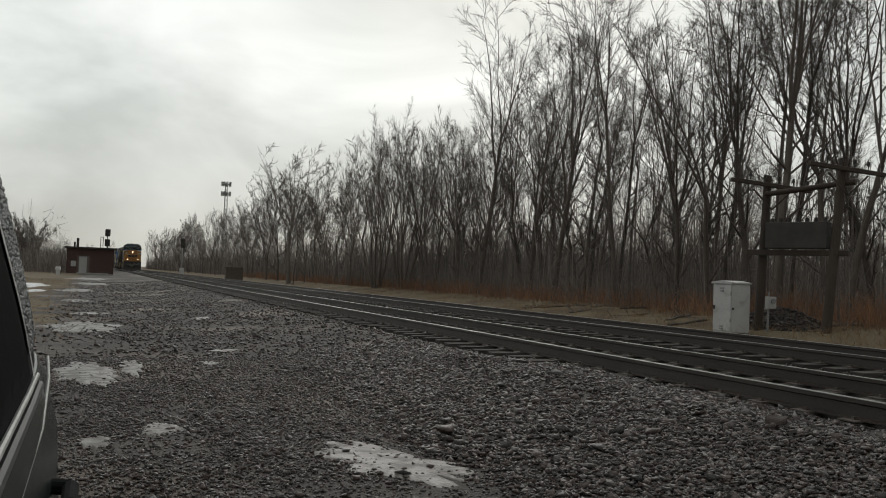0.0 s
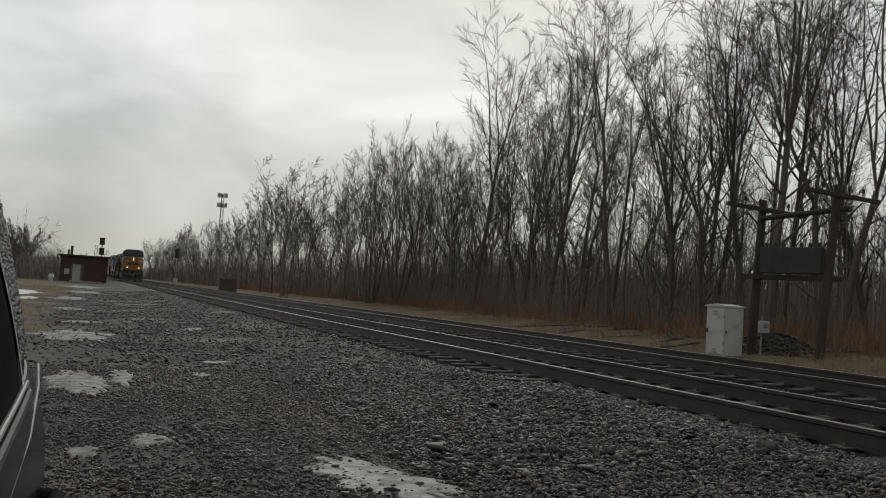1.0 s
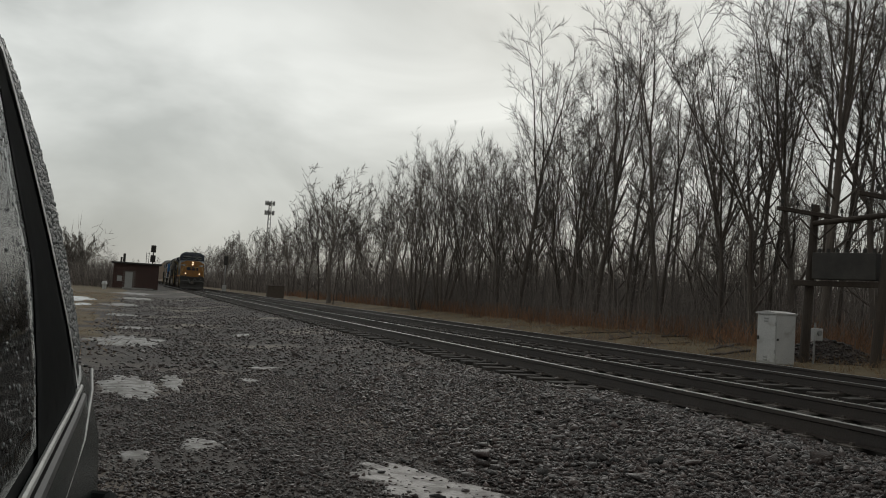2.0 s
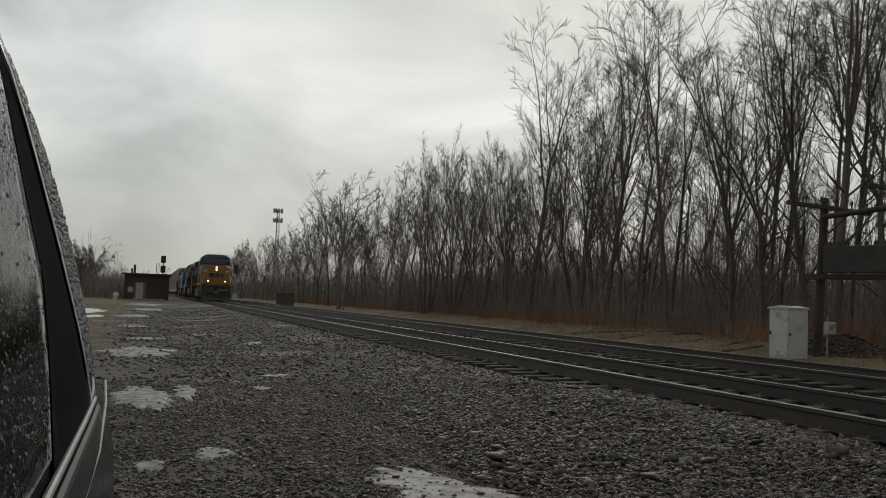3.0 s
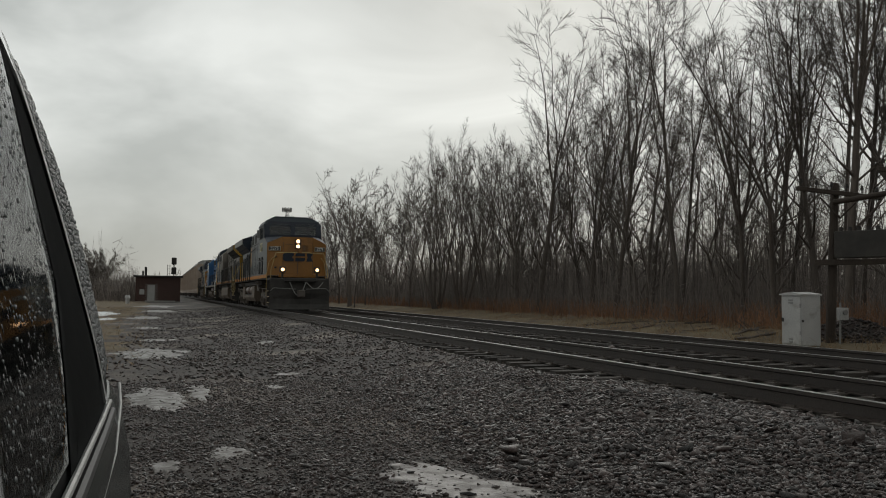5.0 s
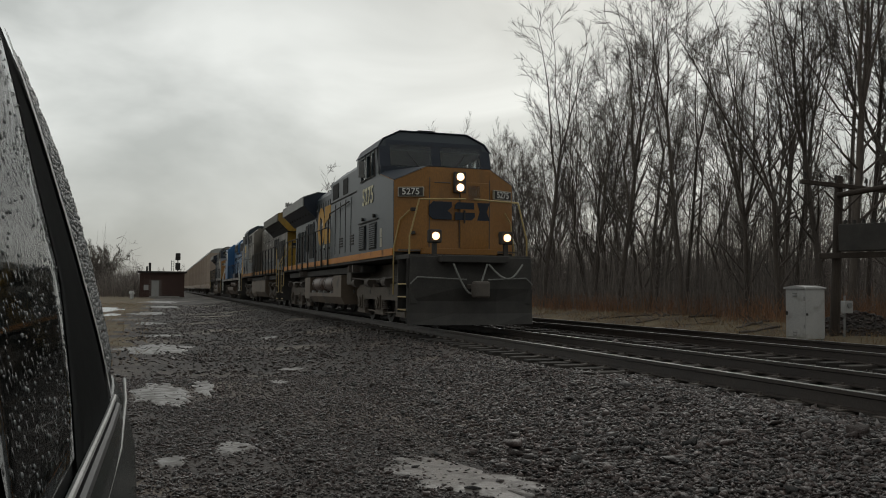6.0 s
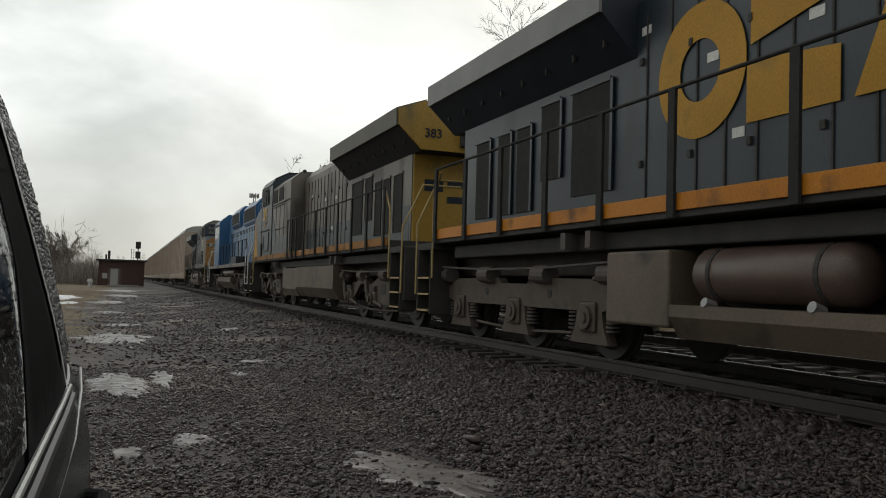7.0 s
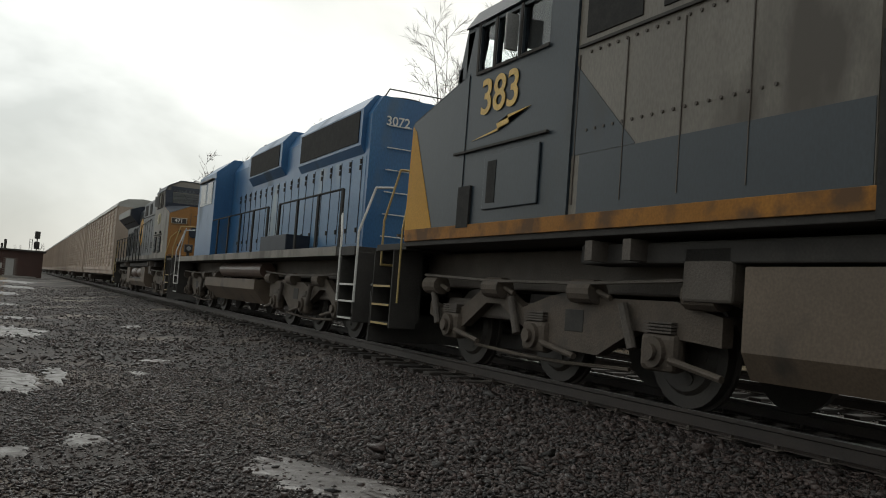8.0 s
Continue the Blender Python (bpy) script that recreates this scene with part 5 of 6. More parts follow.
    bm = box(B(), -0.13, 0.13, 20.2, 20.95, 0.78, 1.0, 0.03)
    part("coupler", bm, "under", L)
    for s in (-1, 1):
        stairs(L, 19.45, 20.15, s)
        pts = [Vector((s * 1.5, 20.22, 0.7)), Vector((s * 1.5, 20.22, 2.0)), Vector((s * 1.1, 20.25, 2.85)), Vector((s * 0.3, 20.25, 2.85))]
        part("end_handrail", tube(B(), pts, 0.02), "handrail", L, "pale yellow handrail")
        pts = [Vector((s * 1.5, 19.35, 1.0)), Vector((s * 1.5, 19.35, 2.4)), Vector((s * 1.5, 19.0, 2.82))]
        part("end_handrail", tube(B(), pts, 0.02), "handrail", L)
        handrail_run(L, s * 1.56, ([7.9, 8.7] if steer else [8.2]) + [9.4, 10.65, 12.3, 13.65, 15.0, 16.4, 17.75, 19.1], 1.6, 2.88)
        if steer:
            for k in range(18):
                for z in (2.72, 3.55):
                    part("rivet", cyl(B(), (s * 1.468, 4.4 + k * 0.145, z), (s * 1.485, 4.4 + k * 0.145, z), 0.018, 6), "under", aux)
        else:
            part("handrail", tube(B(), [Vector((s * 1.56, 8.2, 2.88)), Vector((s * 1.56, 7.9, 3.3)), Vector((s * 1.54, 5.0, 3.42))], 0.02), "black", L)
    # fuel tank and air reservoirs
    bm = prism(B(), [(-1.42, 0.62), (-1.30, 0.40), (1.30, 0.40), (1.42, 0.62), (1.42, 1.3), (0.8, 1.34), (-0.8, 1.34), (-1.42, 1.3)], 6.6, 8.99 if steer else 7.9)
    ft = part("fuel_tank", bm, "tank", L, "dust-covered fuel tank")
    if not steer:
        part("tank_trough", prism(B(), [(-1.42, 0.62), (-1.30, 0.40), (1.30, 0.40), (1.42, 0.62), (1.42, 0.74), (-1.42, 0.74)], 7.91, 12.5), "tank", ft)
        part("tank_end", box(B(), -1.42, 1.42, 12.51, 13.7, 0.5, 1.3, 0.03), "tank", ft)
        part("tank_core", box(B(), -0.7, 0.7, 7.91, 12.5, 0.7, 1.4), "black", ft)
        for s in (-1, 1):
            for y0, y1 in ((8.0, 10.0), (10.25, 12.3)):
                bm = B()
                rings = []
                for y, r in ((y0, 0.12), (y0 + 0.06, 0.22), (y0 + 0.14, 0.27), (y1 - 0.14, 0.27), (y1 - 0.06, 0.22), (y1, 0.12)):
                    rings.append([(s * 1.12 + r * math.cos(2 * math.pi * k / 18), y, 1.05 + r * math.sin(2 * math.pi * k / 18)) for k in range(18)])
                at = part("air_reservoir", loft(bm, rings), "airtank", L, "brown cylindrical air reservoir", smooth=True)
                for y in (y0 + 0.35, y1 - 0.35):
                    bm = B()
                    cyl(bm, (s * 1.12, y - 0.025, 1.05), (s * 1.12, y + 0.025, 1.05), 0.278, 18)
                    part("tank_strap", bm, "black", at)
                    part("drain_valve", cyl(B(), (s * 1.3, y, 0.74), (s * 1.42, y, 0.78), 0.05, 8), "steel", at)
    else:
        part("tank_body", prism(B(), [(-1.45, 0.70), (-1.25, 0.42), (1.25, 0.42), (1.45, 0.70), (1.45, 1.32), (-1.45, 1.32)], 9.01, 14.2), "tank", ft)
    truck(L, 3.2 if steer else 2.87, steerable=steer)
    truck(L, 17.1 if steer else 16.7, steerable=steer)
    part("underframe_box", box(B(), -1.3, 1.3, 5.75, 6.35, 1.0, 1.5, 0.03), "under", L)
    return L


def road_switcher(m, label, number):
    """An older six-axle hood unit; y runs back from the leading hood end, z up from the rails."""
    L = thing("locomotive", m, label, "locomotive", "locomotives of the train")
    VEHICLES.append(L)
    part("frame", box(B(), -0.8, 0.8, -0.9, 17.4, 1.1, 1.5, 0.03), "under", L)
    part("deck", box(B(), -1.5, 1.5, -1.1, 17.5, 1.5, 1.66, 0.01), "black", L)
    prof = [(-0.95, 1.66), (0.95, 1.66), (0.95, 4.25), (0.75, 4.61), (-0.75, 4.61), (-0.95, 4.25)]
    hood = part("long_hood", prism(B(), prof, 0.0, 11.4), "blue", L, "bright blue long hood")
    prof = [(-0.95, 3.5), (0.95, 3.5), (1.04, 3.66), (1.04, 4.37), (0.8, 4.66), (-0.8, 4.66), (-1.04, 4.37), (-1.04, 3.66)]
    rad = part("radiator_section", prism(B(), prof, 0.25, 4.3), "blue", L)
    dyn = part("brake_hatch", prism(B(), [(-0.95, 3.6), (0.95, 3.6), (1.1, 3.8), (1.1, 4.42), (0.85, 4.72), (-0.85, 4.72), (-1.1, 4.42), (-1.1, 3.8)], 5.6, 8.9), "blue", L)
    for s in (-1, 1):
        part("radiator_grille", box(B(), min(s * 1.04, s * 1.055), max(s * 1.04, s * 1.055), 0.4, 4.15, 3.72, 4.33), "grille", rad)
        part("hatch_grille", box(B(), min(s * 1.1, s * 1.115), max(s * 1.1, s * 1.115), 5.8, 8.7, 3.84, 4.38), "grille", dyn)
        for k in range(18):
            y = 0.3 + k * 0.58
            part("door_seam", box(B(), min(s * 0.95, s * 0.965), max(s * 0.95, s * 0.965), y, y + 0.025, 1.8, 3.45), "navydark", hood)
            for z in (2.0, 3.2, 3.32):
                part("hinge", box(B(), min(s * 0.95, s * 0.98), max(s * 0.95, s * 0.98), y + 0.05, y + 0.10, z, z + 0.09), "black", hood)
        part("battery_box", box(B(), min(s * 0.95, s * 1.5), max(s * 0.95, s * 1.5), 3.2, 5.4, 1.66, 2.02, 0.02), "navydark", L)
        handrail_run(L, s * 1.47, [-0.2, 1.2, 2.6, 4.0], 1.66, 2.72)
        handrail_run(L, s * 1.47, [5.0, 6.4, 7.8, 9.2, 10.6, 12.0], 1.66, 2.72)
        part("sill_edge", box(B(), min(s * 1.5, s * 1.52), max(s * 1.5, s * 1.52), -0.2, 16.6, 1.5, 1.67, 0.004), "grey", L, "pale sill edge")
        for y in (-1.25, 17.6):
            k = -1 if y < 0 else 1
            stairs(L, min(y, y - k * 0.8), max(y, y - k * 0.8), s, "handrailwhite")
            pts = [Vector((s * 1.5, y, 0.7)), Vector((s * 1.5, y, 1.9)), Vector((s * 1.25, y, 2.68)), Vector((s * 0.9, y, 2.72))]
            part("end_handrail", tube(B(), pts, 0.022), "handrailwhite", L, "worn white handrail")
            pts = [Vector((s * 1.5, y - k * 0.85, 0.7)), Vector((s * 1.5, y - k * 0.85, 1.9)), Vector((s * 1.42, y - k * 1.2, 2.7))]
            part("end_handrail", tube(B(), pts, 0.022), "handrailwhite", L, "worn white handrail")
    for y in (1.0, 2.2, 3.4):
        part("roof_fan", cyl(B(), (0, y, 4.62), (0, y, 4.76), 0.52, 24), "navydark", rad)
    for y in (6.4, 7.8):
        part("roof_fan", cyl(B(), (0, y, 4.70), (0, y, 4.82), 0.5, 24), "navydark", dyn)
    bm = cyl(B(), (-0.25, 9.6, 4.6), (-0.25, 9.6, 4.87), 0.05, 8)
    for a in (-0.2, 0, 0.2):
        cyl(bm, (-0.25 + a, 9.45, 4.89), (-0.25 + a, 9.8, 4.91), 0.03, 8, 0.09)
    part("horn", bm, "black", hood)
    lettering("end_number", number, 0.25, pose(-0.42, -0.012, 4.14, 90, 0, 0), "white", hood)
    for s in (-1, 1):
        part("faded_panel", box(B(), min(s * 0.95, s * 0.957), max(s * 0.95, s * 0.957), 0.12, 8.6, 1.78, 3.46), "fadedblue", hood, "sun-faded pale blue side doors")
    for k in range(6):
        part("end_rung", tube(B(), [Vector((-0.62, -0.05, 1.95 + 0.42 * k)), Vector((-0.14, -0.05, 1.95 + 0.42 * k))], 0.012, 6), "handrailwhite", hood)
    part("roof_rail", tube(B(), [Vector((-0.7, 0.1, 4.6)), Vector((-0.6, 0.1, 4.78)), Vector((0.6, 0.1, 4.78)), Vector((0.7, 0.1, 4.6))], 0.014, 6), "black", hood)
    prof = [(-1.5, 1.66), (1.5, 1.66), (1.5, 4.2), (1.0, 4.64), (-1.0, 4.64), (-1.5, 4.2)]
    cab = part("cab", prism(B(), prof, 11.4, 14.0), "blue", L)
    for s in (-1, 1):
        for y0, y1 in ((11.75, 12.55), (12.75, 13.6)):
            part("side_window", box(B(), min(s * 1.5, s * 1.515), max(s * 1.5, s * 1.515), y0, y1, 3.25, 3.95, 0.006), "cabglass", cab)
        part("cab_shade", box(B(), min(s * 1.5, s * 1.6), max(s * 1.5, s * 1.6), 11.6, 13.7, 4.0, 4.03), "grey", cab)
    prof = [(-0.95, 1.66), (0.95, 1.66), (0.95, 3.15), (0.75, 3.35), (-0.75, 3.35), (-0.95, 3.15)]
    part("short_hood", prism(B(), prof, 14.0, 16.4), "blue", L)
    ft = part("fuel_tank", prism(B(), [(-1.4, 0.75), (-1.1, 0.4), (1.1, 0.4), (1.4, 0.75), (1.4, 1.0), (-1.4, 1.0)], 6.0, 12.2), "tank", L)
    for s in (-1, 1):
        at = part("air_reservoir", cyl(B(), (s * 1.04, 6.2, 1.25), (s * 1.04, 11.0, 1.25), 0.2, 16), "airtank", L)
    for y in (-1.1, 17.4):
        part("end_plate", box(B(), -1.45, 1.45, y, y + 0.08, 0.5, 1.5, 0.02), "black", L)
        part("coupler", box(B(), -0.13, 0.13, y - 0.6, y + 0.7, 0.78, 1.0, 0.03), "under", L)
    truck(L, 2.6, steerable=True)
    truck(L, 14.2, steerable=True)
    return L


def autorack(m):
    """An enclosed car carrier, 27.4 m long: screen panels between posts, under a rounded roof."""
    L = thing("autorack_car", m, "tall enclosed car-carrying wagon with weathered tan screens", "freight car", "car carriers of the train")
    VEHICLES.append(L)
    part("underframe", box(B(), -1.45, 1.45, 0.4, 27.0, 0.85, 1.2, 0.03), "rackside", L)
    part("core", box(B(), -1.38, 1.38, 0.5, 26.9, 1.2, 5.2), "under", L)
    prof = [(-1.5, 5.15), (1.5, 5.15), (1.42, 5.42), (0.9, 5.66), (0.0, 5.74), (-0.9, 5.66), (-1.42, 5.42)]
    part("roof", prism(B(), prof, 0.35, 27.05), "rackroof", L)
    post = box(B(), -0.06, 0.06, -0.07, 0.07, 1.1, 5.2)
    pm = part("side_post", post, "rackside", L)
    first = True
    panel = B()
    wave = []
    for k in range(14):
        z = 1.32 + k * 0.272
        wave += [(0.0, z), (0.045, z + 0.06), (0.045, z + 0.19), (0.0, z + 0.25)]
    prism(panel, wave + [(-0.03, wave[-1][1]), (-0.03, wave[0][1])], 0.09, 2.14)
    pn = part("screen_panel", panel, "rackside", L)
    n = 12
    for s in (-1, 1):
        for k in range(n + 1):
            ob = pm if first else new("side_post", pm.data)
            ob.parent = L
            ob.matrix_basis = pose(s * 1.44, 0.55 + k * (26.3 / n), 0)
            if k < n:
                q = pn if first else new("screen_panel", pn.data)
                q.parent = L
                q.matrix_basis = pose(s * 1.40, 0.55 + k * (26.3 / n) + (2.23 if s < 0 else 0) * 0, 0) if s > 0 else pose(s * 1.40, 0.55 + k * (26.3 / n) + 2.23, 0, 0, 0, 180)
            first = False
        part("side_sill", box(B(), min(s * 1.4, s * 1.52), max(s * 1.4, s * 1.52), 0.4, 27.0, 1.12, 1.34, 0.01), "rackside", L)
    for y in (0.36, 26.95):
        part("end_door", box(B(), -1.4, 1.4, y, y + 0.08, 1.0, 5.2, 0.02), "rackside", L)
    for y in (3.0, 24.4):
        part("truck_frame", box(B(), -1.1, 1.1, y - 1.3, y + 1.3, 0.38, 0.75, 0.08), "under", L)
        for k in (-0.86, 0.86):
            bm = B()
            for s in (-1, 1):
                cyl(bm, (s * 0.69, 0, 0), (s * 0.81, 0, 0), 0.42, 20)
            cyl(bm, (-1.0, 0, 0), (1.0, 0, 0), 0.08, 8)
            w = part("wheelset", bm, "wheel", L)
            w.matrix_basis = pose(0, y + k, 0.42)
    part("coupler", box(B(), -0.13, 0.13, -0.65, 28.05, 0.8, 1.0), "under", L)
    return L


CONSIST = []     # vehicle, metres behind the leading nose, turned round


def build_train():
    CONSIST.append((diesel(Matrix(), "dark blue-grey diesel locomotive with a golden yellow nose, headlights lit", "5275", lit=True), 0.0, 0))
    CONSIST.append((diesel(Matrix(), "grey and blue diesel locomotive running backwards, golden yellow end", "383", hood="grey", cabpaint="navy", band="navy",
                           wing="endgold", rear="endgold", logo=False, steer=True, top="navy", numpaint="goldnum", stripe="oldstripe"), 41.35, 180))
    CONSIST.append((road_switcher(Matrix(), "bright blue hood diesel locomotive with white handrails", "3072"), 44.55, 0))
    CONSIST.append((diesel(Matrix(), "grey and dark diesel locomotive with a yellow nose", "471", hood="navy", cabpaint="grey", stripe="grey"), 64.6, 0))
    rack = autorack(Matrix())
    CONSIST.append((rack, 86.1, 0))
    for k in range(1, 11):
        CONSIST.append((copy_thing(rack, Matrix()), 86.1 + 28.9 * k, 0))


build_train()


# ---- the parked car that the view runs along ----
def build_car():
    cx, y0 = -7.61, 0.0
    car = thing("parked_car", pose(cx, 0, 0), "dark green wet parked van-like car beside the gravel lot", "car")
    # half-width over height, straight sides, tapering to the tail
    prof = [(0.26, 0.86), (0.34, 0.91), (0.62, 0.985), (0.80, 0.975), (0.93, 0.94), (0.985, 0.908)]
    upper = [(0.99, 0.90), (1.15, 0.868), (1.32, 0.828), (1.5, 0.79), (1.7, 0.752), (1.82, 0.725), (1.89, 0.63)]

    def taper(y):
        return 1.0 - 0.055 * max(0.0, (y - 2.3) / 1.15) ** 2 - 0.06 * max(0.0, (-0.9 - y) / 1.1) ** 2

    rings = []
    for y in (-2.05, -1.95, -1.6, -1.0, 0.0, 1.0, 2.0, 2.6, 3.0, 3.25, 3.38, 3.44):
        t = taper(y)
        end = 1.0 - (0.05 if y in (-2.05, 3.44) else 0.0)
        ring = [(w * t * end, y, z if y > -1.1 else min(z, 0.93)) for z, w in prof]
        rings.append([(-x, yy, z) for x, yy, z in ring] + [(x, yy, z) for x, yy, z in ring[::-1]])
    body = part("body", loft(B(), rings), "carpaint", car, smooth=False)
    # greenhouse: roof shell; its tail leans forward towards the roof
    def tail(z):
        return 3.40 - 1.95 * max(0.0, (z - 0.99) / 0.9) ** 2.1

    rings = []
    for f in (0.0, 0.12, 0.3, 0.5, 0.7, 0.85, 0.94, 1.0):
        ring = []
        for z, w in upper:
            front = -1.05 + (z - 0.99) * 1.1
            y = front + (tail(z) - front) * f
            ring.append((w * taper(y), y, z))
        rings.append([(-x, yy, z) for x, yy, z in ring] + [(x, yy, z) for x, yy, z in ring[::-1]])
    roof = part("greenhouse", loft(B(), rings), "plastic", car, "black pillars and roof sides")
    front_y, back_y = -1.05 + (1.89 - 0.99) * 1.1, tail(1.89)
    slabs = []
    for k in range(9):
        y = front_y - 0.04 + (back_y - front_y + 0.06) * k / 8
        w, up = 0.66 * taper(y), 0.03 * math.sin(math.pi * (k + 0.4) / 8.8)
        slabs.append([(-w, y, 1.875), (w, y, 1.875), (w, y, 1.892), (0.35, y, 1.905 + up), (-0.35, y, 1.905 + up), (-w, y, 1.892)])
    part("roof_panel", loft(B(), slabs), "carpaint", car, "dark green roof panel", smooth=True)

    def side(y, z):
        for (za, wa), (zb, wb) in zip(upper, upper[1:]):
            if za <= z <= zb:
                return (wa + (wb - wa) * (z - za) / (zb - za)) * taper(y)
        return upper[-1][1]

    def pane(name, ylo, yhi, z0, z1, material, off, label=""):
        """A curved sheet on the car's flank; ylo and yhi give its front and back edge over height."""
        bm = B()
        nz, ny = 12, 8
        grid = []
        for i in range(nz + 1):
            z = z0 + (z1 - z0) * i / nz
            row = []
            for j in range(ny + 1):
                y = ylo(z) + (yhi(z) - ylo(z)) * j / ny
                row.append(bm.verts.new((side(y, z) + off, y, z)))
            grid.append(row)
        for i in range(nz):
            for j in range(ny):
                bm.faces.new((grid[i][j], grid[i][j + 1], grid[i + 1][j + 1], grid[i + 1][j]))
        bmesh.ops.solidify(bm, geom=bm.faces[:], thickness=0.006)
        bmesh.ops.recalc_face_normals(bm, faces=bm.faces[:])
        return part(name, bm, material, car, label, smooth=True)

    pillar = lambda z: 2.62 - 1.05 * ((z - 0.99) / 0.93) ** 2.2
    glass_end = lambda z: 1.58 + 0.32 * min(1.0, (z - 1.02) / 0.3) - 0.45 * max(0.0, z - 1.35)
    pane("rear_door_window", lambda z: 1.0, lambda z: glass_end(z), 1.02, 1.80, "carglass", 0.006, "dark window glass spotted with rain")
    pane("front_door_window", lambda z: -0.45 + (z - 1.0) * 0.8, lambda z: 0.86, 1.02, 1.80, "carglass", 0.006, "dark window glass spotted with rain")
    pane("door_frame", lambda z: glass_end(z) + 0.008, lambda z: pillar(z) - 0.155, 1.0, 1.79, "plastic", 0.008, "black door frame")
    pane("pillar_trim", lambda z: pillar(z) - 0.15, lambda z: pillar(z) - 0.10, 1.0, 1.79, "chrome", 0.014, "bright pillar trim strip")
    pane("quarter_window", lambda z: pillar(z) - 0.095, lambda z: tail(z) - 0.05, 1.06, 1.78, "wetpillar", 0.010, "quarter glass beaded with rain")
    def beads(name, ylo, yhi, z0, z1, count, off, seed, size=1.0):
        """Raindrops standing on a pane: small six-sided domes."""
        rng = random.Random(seed)
        V, F = [], []
        for i in range(count):
            z = z0 + (z1 - z0) * rng.random()
            y = ylo(z) + (yhi(z) - ylo(z)) * rng.random()
            r = size * rng.uniform(0.003, 0.0075)
            x, b = side(y, z) + off, len(V)
            for rad, up in ((r, 0.0), (r * 0.72, r * 0.5)):
                for k in range(6):
                    a = math.pi * k / 3
                    V.append((x + up - 0.21 * rad * math.sin(a), y + rad * math.cos(a), z + rad * 1.2 * math.sin(a)))
            V.append((x + r * 0.72, y, z - 0.1 * r))
            for k in range(6):
                m = (k + 1) % 6
                F += [(b + k, b + m, b + 6 + m, b + 6 + k), (b + 6 + k, b + 6 + m, b + 12)]
        ob = raw(name, V, F, "waterdrop", car)
        ob.data.polygons.foreach_set("use_smooth", [True] * len(F))
        tagged(ob, kind="stuff")

    beads("rain_beading", lambda z: pillar(z) - 0.09, lambda z: tail(z) - 0.05, 1.07, 1.77, 1500, 0.010, 3)
    beads("rain_beading", lambda z: 1.1, lambda z: glass_end(z), 1.05, 1.78, 300, 0.006, 4, 0.5)
    for z, off, mt, r in ((1.0, 0.014, "dulltrim", 0.007), (0.972, 0.018, "rubber", 0.012)):
        bm = B()
        pts = [Vector((0.9 * taper(y) + off + (1.0 - z) * 0.1, y, z)) for y in (-0.5, 0.5, 1.5, 2.2, 2.6)]
        part("belt_moulding", tube(bm, pts, r, 8), mt, car)
    part("body_moulding", tube(B(), [Vector((0.932 * taper(y) + 0.010, y, 0.905 + max(0, y - 2.5) * 0.12)) for y in (-0.5, 0.5, 1.5, 2.3, 2.9, 3.2)], 0.005, 8), "dulltrim", car, "thin pale body line")
    for y in (0.93, 2.72):
        pts = [Vector((side(y - 0.0, 1.0) * 0 + (0.955 if z < 0.8 else 0.935) * taper(y) + 0.002, y + (0.06 if z > 0.5 else 0.0), z)) for z in (0.36, 0.62, 0.8, 0.92)]
        part("door_gap", tube(B(), pts, 0.006, 6), "rubber", car)
    bm = tube(B(), [Vector((0.945, 1.98, 0.785)), Vector((1.015, 2.02, 0.785)), Vector((1.015, 2.2, 0.78)), Vector((0.945, 2.24, 0.78))], 0.019, 10)
    part("door_handle", bm, "plastic", car)
    for x in (-0.83, 0.83):
        for y in (-1.25, 2.45):
            bm = B()
            cyl(bm, (x - 0.1, y, 0.33), (x + 0.1, y, 0.33), 0.33, 32)
            w = part("wheel", bm, "rubber", car)
            part("rim", cyl(B(), (x + (0.1 if x > 0 else -0.1) * 0.98, y, 0.33), (x + (0.115 if x > 0 else -0.115), y, 0.33), 0.21, 24), "steel", w)
    bm = loft(B(), [[(-0.86, y, 0.40), (0.86, y, 0.40), (0.88, y, 0.62), (-0.88, y, 0.62)] for y in (3.40, 3.52)])
    part("rear_bumper", bm, "plastic", car)
    return car


build_car()


# ---- lineside things ----
def build_litter():
    """Fallen branches between the far track and the wood."""
    rng = random.Random(55)
    for i in range(26):
        x, y = rng.uniform(10.6, 13.2), 17 + 16 * rng.random() ** 1.4
        a, ln = rng.uniform(0, math.pi), rng.uniform(0.5, 1.7)
        pts = []
        for k in range(6):
            f = k / 5 - 0.5
            px, py = x + math.cos(a) * ln * f + rng.uniform(-0.05, 0.05), y + math.sin(a) * ln * f + rng.uniform(-0.05, 0.05)
            pts.append(Vector((px, py, ground_z(px, py) + rng.uniform(0.01, 0.05))))
        br = thing("fallen_branch", Matrix(), "grey fallen branch lying in the dead grass", "branch", "fallen branches")
        limb = part("limb", tube(B(), pts, rng.uniform(0.018, 0.05), 6), "bark", br)
        for k in (1, 2, 4):
            b2 = a + rng.choice((-1, 1)) * rng.uniform(0.5, 1.1)
            tip = pts[k] + Vector((math.cos(b2), math.sin(b2), rng.uniform(0.15, 0.8))) * rng.uniform(0.2, 0.5)
            part("side_twig", tube(B(), [pts[k], (pts[k] + tip) / 2 + Vector((0, 0, 0.03)), tip], 0.011, 5), "bark", br)


build_litter()


